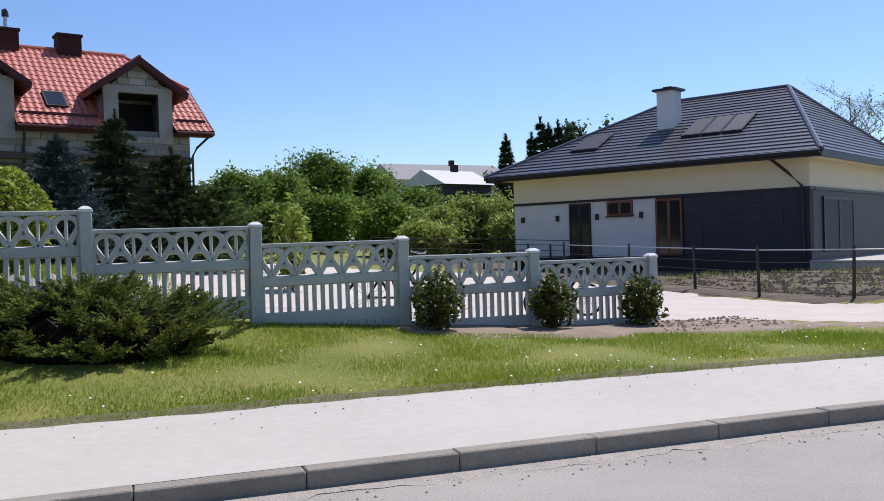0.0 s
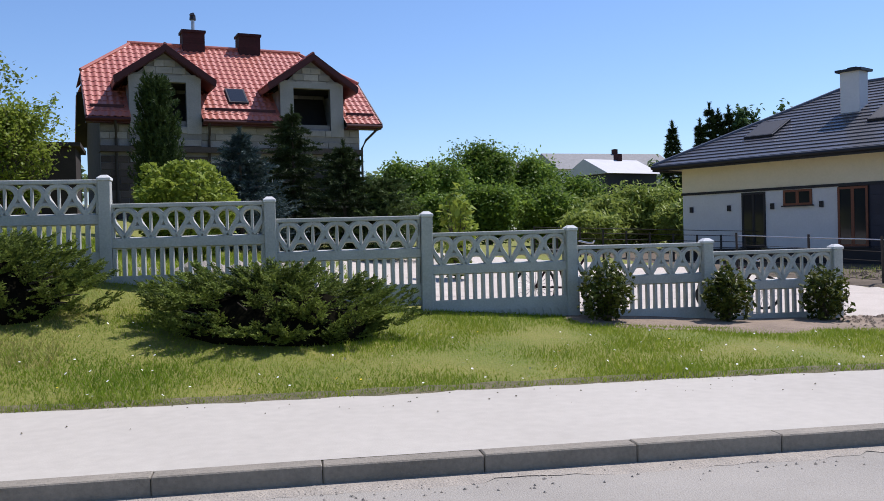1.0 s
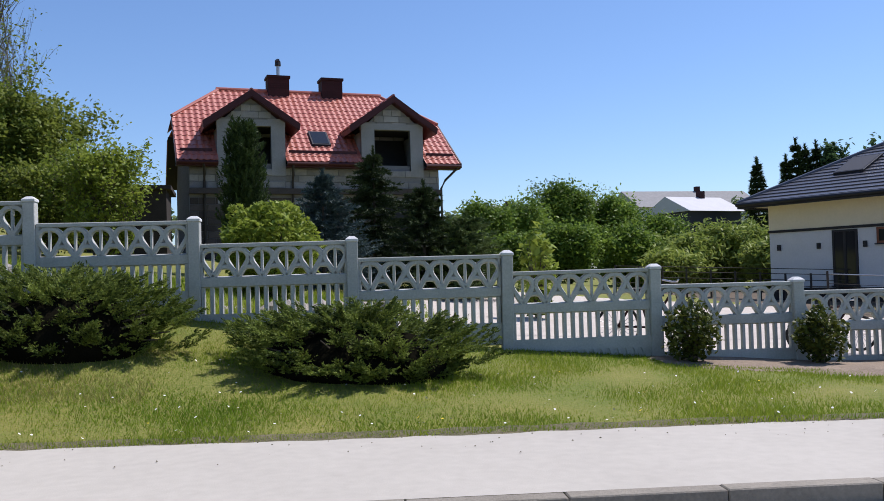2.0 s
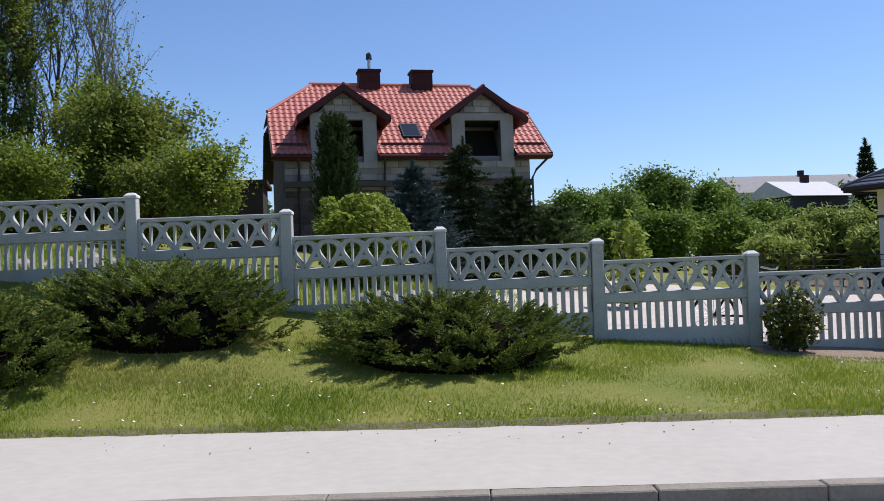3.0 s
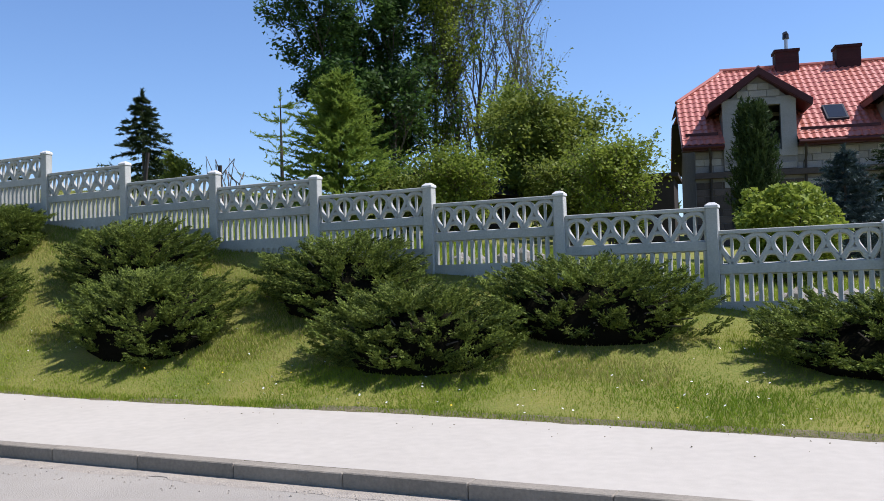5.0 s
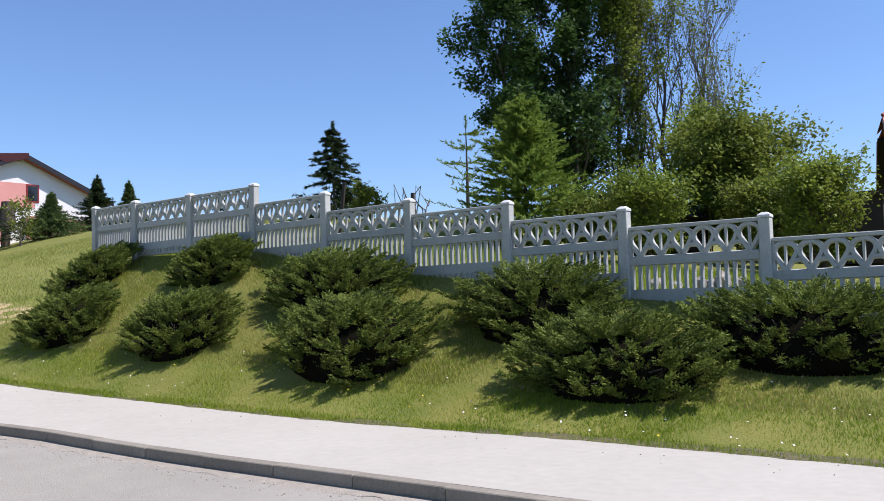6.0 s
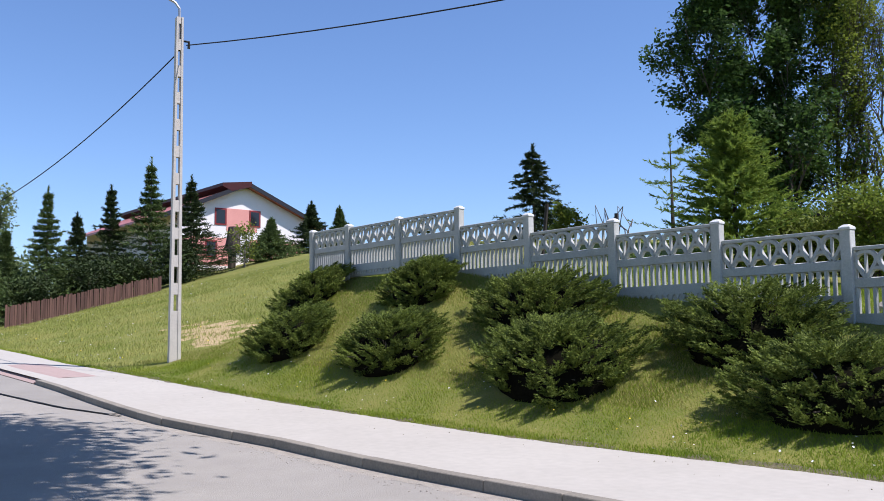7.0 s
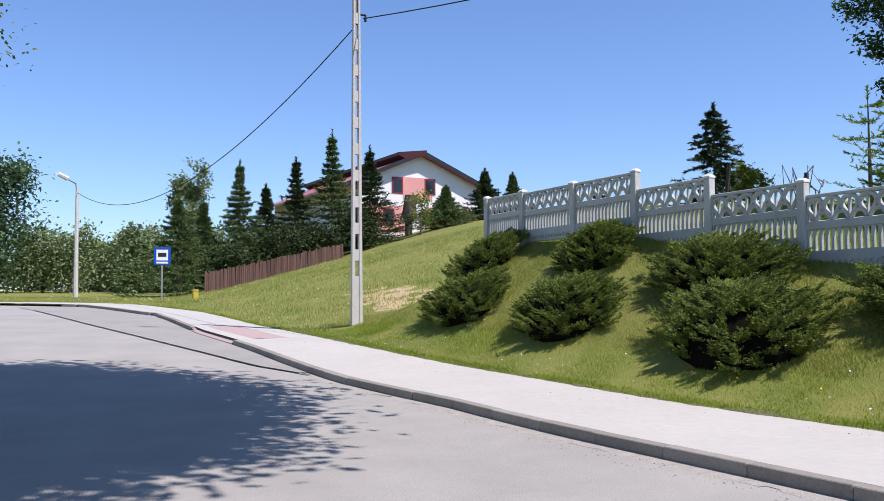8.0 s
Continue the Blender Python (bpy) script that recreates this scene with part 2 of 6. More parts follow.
def boxed(name, dims, material, parent=None, label="", bevel=0.0, m=None):
    return link_bm(name, box(bmesh.new(), *dims, m=m, bevel=bevel), material, parent, label)


def prism(bm, pts, d):
    """Extrude the flat polygon pts by the vector d."""
    d = Vector(d)
    a = [bm.verts.new(p) for p in pts]
    b = [bm.verts.new(Vector(p) + d) for p in pts]
    n = len(pts)
    bm.faces.new(a)
    bm.faces.new(b[::-1])
    for i in range(n):
        bm.faces.new((a[i], b[i], b[(i + 1) % n], a[(i + 1) % n]))
    bmesh.ops.recalc_face_normals(bm, faces=bm.faces)
    return bm


def tube(bm, pts, r0, r1=None, sides=6):
    """A tapered tube along pts."""
    r1 = r0 if r1 is None else r1
    pts = [Vector(p) for p in pts]
    rings = []
    for i, p in enumerate(pts):
        d = (pts[min(i + 1, len(pts) - 1)] - pts[max(i - 1, 0)]).normalized()
        a = d.cross(Vector((0, 0, 1)) if abs(d.z) < 0.9 else Vector((1, 0, 0))).normalized()
        b = d.cross(a)
        r = r0 + (r1 - r0) * i / max(1, len(pts) - 1)
        rings.append([bm.verts.new(p + (a * math.cos(2 * math.pi * k / sides) + b * math.sin(2 * math.pi * k / sides)) * r) for k in range(sides)])
    for i in range(len(rings) - 1):
        for k in range(sides):
            bm.faces.new((rings[i][k], rings[i][(k + 1) % sides], rings[i + 1][(k + 1) % sides], rings[i + 1][k]))
    bm.faces.new(rings[0][::-1])
    bm.faces.new(rings[-1])
    return bm


def thing(name, label, category, loc=(0, 0, 0), rz=0.0, group="", kind=""):
    e = new(name)
    e.matrix_basis = pose(*loc, 0, 0, rz)
    return tagged(e, label, category, group, kind)


# ---- the lie of the land ----
def smooth(a, b, v):
    t = np.clip((v - a) / (b - a), 0, 1)
    return t * t * (3 - 2 * t)


def road_z(x):
    d = np.clip(-8 - np.asarray(x, float), 0, 90)
    r = 0.045 * d * d / (d + 6)
    return np.where(r < 0.9, r, 0.9 + 0.6 * np.tanh((r - 0.9) / 0.6))


def kerb_y(x):
    return np.interp(x, [-120, -80, -60, -50, -46.9, -43.8, -40.5, -36, -34.7, -31.8, -28.7, -25.8, -22.5, -20.3, -17.7, -15.9, -14.3, -12.6, -11.2, -6, 0, 5, 12, 40, 120],
                     [-80, -34, -10, 0.2, 2.4, 4.2, 4.7, 5.35, 5.65, 5.55, 5.35, 5.15, 5.13, 5.05, 4.88, 4.78, 4.74, 4.88, 5.02, 5.0, 4.95, 4.83, 4.5, 2.4, -6])


def edge_y(x):
    return np.interp(x, [-120, -80, -60, -50, -46.9, -44.7, -42.4, -37.6, -34.7, -31.3, -26.8, -22.8, -17.5, -15, -12, -5, 0, 3, 5, 7.4, 12, 40, 120],
                     [-76, -30, -7, 2.4, 4.4, 5.6, 6.3, 6.95, 7.35, 7.33, 7.15, 7.28, 7.24, 7.2, 7.35, 7.4, 7.12, 7.05, 6.92, 6.72, 6.3, 4.1, -4])


def foot_y(x):
    """The line at the foot of the hill."""
    return np.maximum(edge_y(x), np.interp(x, [-120, -80, -60, -43, -36], [26, 15.5, 10.8, 7.9, 6.0]))


FENCE_Y = 11.4
POST_X = [7.75 - 2.05 * i for i in range(14)] + [-20.55]
POST_TOP = [1.22, 1.36, 1.595, 1.83, 2.065, 2.375, 2.67, 2.93, 3.215, 3.45, 3.78, 4.16, 4.155, 4.195, 4.2]


def fence_base(x):
    return np.interp(x, [-19, -16.85, -14.8, -12.75, -10.7, -8.65, -6.6, -4.55, -2.5, -0.46, 1.6, 3.65, 5.7, 7.75, 14, 30], [2.87, 2.83, 2.8, 2.45, 2.15, 1.86, 1.6, 1.32, 1.04, 0.74, 0.5, 0.33, 0.2, 0.12, 0.1, 0.1])


def ground(x, y):
    x, y = np.asarray(x, float), np.asarray(y, float)
    e, r = edge_y(x), road_z(x)
    s = np.maximum(y - e, 0)
    fb = fence_base(x)
    t = np.clip(s / (FENCE_Y - e), 0, 1)
    lawn = r + 0.14 + (fb - r - 0.14) * t ** 1.2
    back = np.clip(y - FENCE_Y, 0, 60)
    rise = np.interp(x, [-12, -3, 4, 10, 14], [0.045, 0.045, 0.05, 0.03, 0.012])
    inner = lawn + rise * np.minimum(back, 26) + 0.02 * np.maximum(back - 26, 0)
    hill = r + 0.14 + np.interp(x, [-64, -40, -24], [1.0, 0.9, 0.78]) * np.interp(np.maximum(y - foot_y(x), 0), [0, 1, 4, 8, 12, 22, 40, 80], [0, 0.06, 0.72, 1.78, 2.85, 5.75, 7.2, 7.4]) + 0.02 * np.clip(-50 - x, 0, 70) * smooth(0, 6, s)
    w = 1 - smooth(-25, -18.5, x)
    z = inner * (1 - w) + hill * w
    z = z + 0.2 * smooth(12.2, 14.8, x) * smooth(9.5, 13.5, y) * (1 - smooth(17, 22, y))
    z = np.where(y < e - 0.22, r - 0.06, np.where(y < e, r + 0.08, z))
    z = np.where(y < kerb_y(x) - 7.2, road_z(x) + 0.05, z)
    return z


def gz(x, y):
    return float(ground(x, y))


def axis(*pieces):
    v = np.concatenate([np.arange(a, b, s) for a, b, s in pieces])
    return np.unique(np.round(v, 4))


def grid_mesh(name, xs, ys, zf, material, keep=None):
    X, Y = np.meshgrid(xs, ys, indexing="ij")
    Z = zf(X, Y)
    nx, ny = len(xs), len(ys)
    V = np.stack([X, Y, Z], -1).reshape(-1, 3)
    idx = np.arange(nx * ny).reshape(nx, ny)
    q = np.stack([idx[:-1, :-1], idx[1:, :-1], idx[1:, 1:], idx[:-1, 1:]], -1).reshape(-1, 4)
    if keep is not None:
        c = V[q].mean(1)
        q = q[keep(c[:, 0], c[:, 1])]
    return pmesh(name, V.tolist(), q.tolist(), material, smooth=True)


GX = axis((-600, -120, 40), (-120, -60, 4), (-60, -25, 1), (-25, 14, 0.35), (14, 40, 1.5), (40, 120, 8), (120, 601, 40))
GY = axis((-600, -60, 40), (-60, -4, 4), (-4, 6, 0.5), (6, 12, 0.2), (12, 30, 0.8), (30, 90, 3), (90, 200, 10), (200, 801, 40))


def bumpy(x, y):
    f = np.vectorize(lambda a, b: noise.noise(Vector((a * 0.9, b * 0.9, 0.0))))
    near = (np.abs(x) < 60) & (y < 60) & (y > edge_y(x) + 0.2)
    return ground(x, y) + np.where(near, f(x, y) * 0.035, 0.0)


land = tagged(grid_mesh("ground", GX, GY, bumpy, M_LAWN), "grassy ground rising from the road to a bank", "ground", kind="structure")


def ribbon(name, xs, y0, y1, zf, material, n=6, ragged=0.0):
    """A sheet between the lines y0(x) and y1(x)."""
    V, F = [], []
    for i, x in enumerate(xs):
        a, b = float(y0(x)), float(y1(x))
        if ragged:
            b += ragged * (noise.noise(Vector((x * 2.1, 3, 0))) + 0.5 * noise.noise(Vector((x * 7.3, 9, 0))))
        for k in range(n + 1):
            y = a + (b - a) * k / n
            V.append((x, y, float(zf(x, y))))
    for i in range(len(xs) - 1):
        for k in range(n):
            p = i * (n + 1) + k
            F.append((p, p + n + 1, p + n + 2, p + 1))
    return pmesh(name, V, F, material, smooth=True)


RX = axis((-120, -56, 2), (-56, 20, 0.25), (20, 121, 4))
road = tagged(ribbon("road", RX, lambda x: kerb_y(x) - 6.6, kerb_y, lambda x, y: road_z(x), M_ROAD, 12), "pale worn asphalt road beside the kerb", "road", kind="structure")
pave = tagged(ribbon("pavement", RX, lambda x: kerb_y(x) + 0.145, lambda x: edge_y(x) + 0.03, lambda x, y: road_z(x) + 0.118 + 0.012 * (y - kerb_y(x)), M_PAVE, 8, 0.05), "bright bare concrete footway behind the kerb", "pavement", kind="structure")
near_pave = tagged(ribbon("pavement_near", RX, lambda x: kerb_y(x) - 8.6, lambda x: kerb_y(x) - 6.6, lambda x, y: road_z(x) + 0.11, M_PAVE, 2), "plain concrete footway across the road", "pavement", kind="structure")
# bus bay surface and its dark seam
def bay_y(x):
    return np.interp(x, [-46, -41.4, -35.5, -31.2, -25.6, -20.4, -17.4, -15.5], [1.4, 1.84, 2.39, 2.82, 3.45, 3.98, 4.25, 4.7])


bay = tagged(ribbon("bus_bay", axis((-44, -15.5, 0.5)), bay_y, lambda x: kerb_y(x), lambda x, y: road_z(x) + 0.016, M_BAY, 4), "slightly darker asphalt bus bay", "road", kind="structure")
seam = tagged(ribbon("bay_seam", axis((-40, -15.5, 0.4)), lambda x: bay_y(x) - 0.02 - 0.02 * noise.noise(Vector((x, 0, 0))), lambda x: bay_y(x) + 0.025 + 0.035 * noise.noise(Vector((x * 2, 5, 0))), lambda x, y: road_z(x) + 0.022, M_BLACK, 1), "dark bitumen seam along the bus bay", "road", kind="structure")
ramp = tagged(ribbon("pavement_ramp", axis((-27, -22, 0.25)), lambda x: kerb_y(x) - 0.02, lambda x: edge_y(x) - 0.25, lambda x, y: road_z(x) + 0.03 + 0.1 * min(1, max(0, (y - kerb_y(x)) / 0.5)) * 1.05, M_RAMP, 6), "faded red paver patch at the lowered kerb", "pavement", kind="structure")


gutter = tagged(ribbon("road_grit", axis((-22, 16, 0.1)), lambda x: kerb_y(x) - 0.2 - 0.2 * noise.noise(Vector((x * 1.3, 1, 0))) - 0.1 * noise.noise(Vector((x * 6, 2, 0))), lambda x: kerb_y(x) + 0.0, lambda x, y: road_z(x) - 0.004 + 0.014 * min(1.0, max(0.0, (y - kerb_y(x) + 0.3) / 0.28)), M_SAND, 8), "drift of pale sand and grit along the kerb", "road", kind="structure")

# kerb: separate stones a metre long
kerb = tagged(ribbon("kerb", axis((-52, 41, 0.5)), lambda x: kerb_y(x) + 0.02, lambda x: kerb_y(x) + 0.14, lambda x, y: road_z(x) + (0.02 if -27 < x < -22 else 0.09), M_KERB, 1), "grey concrete kerb of metre-long stones", "kerb", kind="structure")
kb = bmesh.new()
box(kb, -0.4975, 0.4975, 0, 0.15, -0.1, 0.122, bevel=0.008)
kerb_mesh = bpy.data.meshes.new("kerb_stone")
kb.to_mesh(kerb_mesh)
kb.free()
kerb_mesh.materials.append(M_KERB)
for i in range(-45, 15):
    xc = i + 0.36
    if -27.2 < xc < -22:
        continue
    s = new("kerb_stone", kerb_mesh)
    s.parent = kerb
    a = math.atan2(float(kerb_y(xc + 0.5) - kerb_y(xc - 0.5)), 1)
    b = -math.atan2(float(road_z(xc + 0.5) - road_z(xc - 0.5)), 1)
    s.matrix_basis = Matrix.Translation((xc, float(kerb_y(xc)), float(road_z(xc)) + random.uniform(-0.004, 0.004))) @ Euler((0, b, a)).to_matrix().to_4x4()


verge = tagged(ribbon("verge_dirt", axis((-24, 14, 0.08)), lambda x: edge_y(x) - 0.07 - 0.09 * noise.noise(Vector((x * 1.7, 11, 0))) - 0.06 * noise.noise(Vector((x * 9, 4, 0))), lambda x: edge_y(x) + 0.17, lambda x, y: road_z(x) + 0.124 + 0.05 * max(0.0, min(1.0, (y - edge_y(x) + 0.12) / 0.27)) + 0.012 * noise.noise(Vector((x * 3, y * 3, 7))), M_EDGE, 8), "crumbled dirt along the lawn edge", "ground", kind="structure")

# ---- sheets lying on the ground ----
def patch(name, outline, material, lift, step=0.25, rough=0.12, label="", category="ground"):
    """A sheet on the ground inside a rough-edged outline of corners."""
    poly = np.array(outline)
    x0, y0 = poly.min(0) - 0.3
    x1, y1 = poly.max(0) + 0.3
    xs, ys = np.arange(x0, x1, step), np.arange(y0, y1, step)

    def inside(px, py):
        w = np.vectorize(lambda a, b: noise.noise(Vector((a * 1.7, b * 1.7, 5))) * rough * 2)
        px, py = px + w(px, py), py + w(py, px)
        c = np.zeros(px.shape, bool)
        for i in range(len(poly)):
            (ax, ay), (bx, by) = poly[i], poly[i - 1]
            c ^= ((ay > py) != (by > py)) & (px < (bx - ax) * (py - ay) / (by - ay + 1e-9) + ax)
        return c
    X, Y = np.meshgrid(xs, ys, indexing="ij")
    hit = inside(X, Y)
    Z = bumpy(X, Y) + np.where(hit, lift, -0.035)
    idx = np.arange(X.size).reshape(X.shape)
    q = np.stack([idx[:-1, :-1], idx[1:, :-1], idx[1:, 1:], idx[:-1, 1:]], -1).reshape(-1, 4)
    q = q[hit.reshape(-1)[q].any(1)]
    V = np.stack([X, Y, Z], -1).reshape(-1, 3)
    used = np.unique(q)
    back = np.zeros(len(V), int)
    back[used] = np.arange(len(used))
    ob = pmesh(name, V[used].tolist(), back[q].tolist(), material, smooth=True)
    return tagged(ob, label, category, kind="structure")


patch("bare_bed", [(3.4, 11.5), (3.6, 10.5), (5.0, 9.9), (7.0, 9.6), (9.2, 9.0), (10.5, 8.4), (10.8, 8.6), (9.2, 10.3), (8.4, 11.6)], M_SOIL, 0.016, 0.12, 0.14, "dry bare soil strip at the foot of the fence")
patch("driveway", [(-0.5, 11.75), (8.0, 11.75), (8.6, 11.2), (9.6, 10.2), (11.0, 8.6), (16, 7.2), (24, 6), (24, 8.5), (15, 10.3), (12.0, 12.5), (11.4, 15), (11.2, 24), (6, 26), (0, 24), (-1, 17)], M_YARD, 0.022, 0.2, 0.12, "pale compacted gravel drive and yard")
patch("soil_plot", [(12.2, 12.8), (15, 10.7), (22, 9), (34, 9), (34, 40), (11.5, 40), (11.4, 24), (11.6, 15.2)], M_DIRT, 0.05, 0.3, 0.2, "rough dug soil round the new bungalow")
patch("worn_bank", [(-31, 12.2), (-28, 11.0), (-25.5, 10.5), (-24.3, 11.2), (-25.5, 12.6), (-28.5, 13.4), (-31.5, 13.4)], M_SCAR, 0.012, 0.15, 0.9, "bare sandy scar on the grassy bank")


# ---- fence ----
pb = bmesh.new()
box(pb, -0.075, 0.075, -0.075, 0.075, -0.35, 1.3, bevel=0.008)
cb = bmesh.new()
box(cb, -0.085, 0.085, -0.085, 0.085, 1.3, 1.34, bevel=0.006)
for v in bmesh.ops.create_cone(cb, segments=4, radius1=0.113, radius2=0.05, depth=0.035, cap_ends=True)["verts"]:
    v.co = Matrix.Translation((0, 0, 1.357)) @ Matrix.Rotation(radians(45), 4, "Z") @ v.co
concrete_fence = thing("concrete_fence", "stepped grey concrete fence with looped tracery panels above the bank", "fence")
post0 = part("post", pb, M_FENCE, concrete_fence)
part("cap", cb, M_CAP, post0, "concrete cap coloured paler for the sunlight on it")
post0.matrix_basis = pose(POST_X[0], FENCE_Y, POST_TOP[0] - 1.374)
for x, z in list(zip(POST_X, POST_TOP))[1:]:
    copy_thing(post0, pose(x, FENCE_Y, z - 1.374, random.uniform(-1, 1), random.uniform(-1, 1), random.uniform(-2, 2)))


def stroke(bm, pts, w, d, flare=0.016):
    """A flat bar of width w and depth d along a line in the x-z plane, wider by flare on each side at its back."""
    pts = [Vector((p[0], 0, p[1])) for p in pts]
    rows = []
    for i, p in enumerate(pts):
        t = (pts[min(i + 1, len(pts) - 1)] - pts[max(0, i - 1)]).normalized()
        nrm = Vector((-t.z, 0, t.x)) * w / 2
        wide = nrm * (1 + 2 * flare / w)
        rows.append([bm.verts.new(q) for q in (p + nrm + Vector((0, -d / 2, 0)), p - nrm + Vector((0, -d / 2, 0)), p - wide + Vector((0, d / 2, 0)), p + wide + Vector((0, d / 2, 0)))])
    for a, b in zip(rows, rows[1:]):
        for k in range(4):
            bm.faces.new((a[k], a[(k + 1) % 4], b[(k + 1) % 4], b[k]))
    bm.faces.new(rows[0])
    bm.faces.new(rows[-1][::-1])


def fence_panel(width):
    """Origin at the middle of the top edge; the panel hangs below it."""
    hw = width / 2
    e = new("panel")
    e.parent = concrete_fence
    boxed("top_rail", (-hw, hw, -0.035, 0.035, -0.055, 0), M_FENCE, e, "top rail with a pale sunlit edge", 0.008)
    mb = bmesh.new()
    stroke(mb, [(-hw, -0.505), (hw, -0.505)], 0.115, 0.056, 0.02)
    part("middle_rail", mb, M_FENCE, e)
    n, zb = 6, -0.44
    per = width / n
    loop = [(0.0, 0.0), (0.045, 0.06), (0.09, 0.135), (0.13, 0.2), (0.145, 0.255), (0.125, 0.31), (0.08, 0.35), (0.0, 0.368)]
    bm = bmesh.new()
    for s in (1, -1):
        stroke(bm, [(s * x, zb + z) for x, z in loop], 0.045, 0.05)
    stroke(bm, [(0, zb), (0, zb + 0.365)], 0.022, 0.042, 0.01)
    stroke(bm, [(0, zb - 0.01), (0, zb + 0.05)], 0.07, 0.048)
    loop_ob = part("loop", bm, M_FENCE, e)
    bm = bmesh.new()
    stroke(bm, [(-0.1, zb + 0.105), (-0.05, zb + 0.128), (0, zb + 0.134), (0.05, zb + 0.128), (0.1, zb + 0.105)], 0.04, 0.046)
    link_ob = part("link", bm, M_FENCE, e)
    bm = bmesh.new()
    stroke(bm, [(-0.07, zb + 0.34), (0, zb + 0.285), (0.07, zb + 0.34)], 0.042, 0.046)
    spur_ob = part("spur", bm, M_FENCE, e)
    for first, count, off in ((loop_ob, n, 0.5), (link_ob, n - 1, 1.0), (spur_ob, n - 1, 1.0)):
        for k in range(count):
            o = first if k == 0 else new(first.name, first.data)
            o.parent = e
            o.location.x = -hw + per * (k + off)
    for s in (-1, 1):
        bm = bmesh.new()
        stroke(bm, [(s * (hw - 0.015), -0.44), (s * (hw - 0.015), -0.05)], 0.03, 0.05)
        part("side_bar", bm, M_FENCE, e)
    sb = bmesh.new()
    stroke(sb, [(0, -0.94), (0, -0.57)], 0.036, 0.044, 0.015)
    bmesh.ops.recalc_face_normals(sb, faces=sb.faces)
    slat = part("slat", sb, M_FENCE, e)
    ns = 17
    for k in range(ns):
        s = slat if k == 0 else new("slat", slat.data)
        s.parent = e
        s.location.x = -hw + 0.03 + (width - 0.06) * k / (ns - 1)
    bb = bmesh.new()
    stroke(bb, [(-hw, -1.075), (hw, -1.075)], 0.27, 0.042, 0.016)
    outline = [(-hw, -0.045, -0.92)]
    for k in range(17):
        cx, rr = -hw + width * (k + 0.5) / 17, width / 17 * 0.4
        outline += [(cx + rr * math.cos(a), -0.045, -1.16 + 0.085 * math.sin(a)) for a in [math.pi - math.pi * j / 6 for j in range(7)]]
    outline.append((hw, -0.045, -0.92))
    prism(bb, outline[:1] + [(-hw, -0.045, -1.16)] + outline[1:-1] + [(hw, -0.045, -1.16)] + outline[-1:], (0, 0.034, 0))
    part("base_slab", bb, M_FENCE, e, "base slab with a row of small arches")
    return e


panel0 = None
for i in range(len(POST_X) - 1):
    xa, xb = POST_X[i + 1] + 0.07, POST_X[i] - 0.07
    top = min(POST_TOP[i], POST_TOP[i + 1]) - 0.055
    m = pose((xa + xb) / 2, FENCE_Y, top, random.uniform(-0.4, 0.4), random.uniform(-0.25, 0.25), random.uniform(-0.3, 0.3))
    if panel0 is None:
        panel0 = fence_panel(1.91)
        panel0.matrix_basis = m
    else:
        copy_thing(panel0, m @ Matrix.Diagonal(((xb - xa) / 1.91, 1, 1, 1)))


# ---- plants ----
def rnd_dirs(rng, n):
    v = rng.normal(size=(n, 3))
    return v / np.linalg.norm(v, axis=1, keepdims=True)


def leaves(rng, pts, size, out=None, up=0.3, long=1.7):
    """Diamond leaves at pts, one loose four-cornered face each."""
    n = len(pts)
    nrm = rnd_dirs(rng, n)
    nrm[:, 2] = np.abs(nrm[:, 2]) + up
    nrm /= np.linalg.norm(nrm, axis=1, keepdims=True)
    a = np.cross(nrm, rnd_dirs(rng, n))
    a /= np.linalg.norm(a, axis=1, keepdims=True) + 1e-9
    b = np.cross(nrm, a)
    s = size * rng.uniform(0.6, 1.3, (n, 1))
    a, b = a * s * long * 0.5, b * s * 0.5
    return np.stack([pts - a, pts - b * 0.9 + a * 0.1 + nrm * s * 0.1, pts + a, pts + b * 0.9 + a * 0.1 + nrm * s * 0.1], 1)


def sprays(rng, base, dirs, length, nb, blade, width, fan=0.8):
    """Feathery twigs: nb thin three-cornered blades along each line base + dirs."""
    n = len(base)
    t = np.linspace(0.05, 1, nb)[None, :, None]
    L = (length * rng.uniform(0.6, 1.3, (n, 1)))[:, None, :]
    p = base[:, None, :] + dirs[:, None, :] * L * t
    side = rnd_dirs(rng, n * nb).reshape(n, nb, 3)
    d = dirs[:, None, :] + side * fan
    d /= np.linalg.norm(d, axis=2, keepdims=True)
    w = np.cross(d, rnd_dirs(rng, n * nb).reshape(n, nb, 3))
    w /= np.linalg.norm(w, axis=2, keepdims=True) + 1e-9
    bl = blade * rng.uniform(0.6, 1.3, (n, nb, 1)) * (1.15 - 0.5 * t)
    tri = np.stack([p - w * width / 2, p + w * width / 2, p + d * bl], 2)
    return tri.reshape(-1, 3, 3)


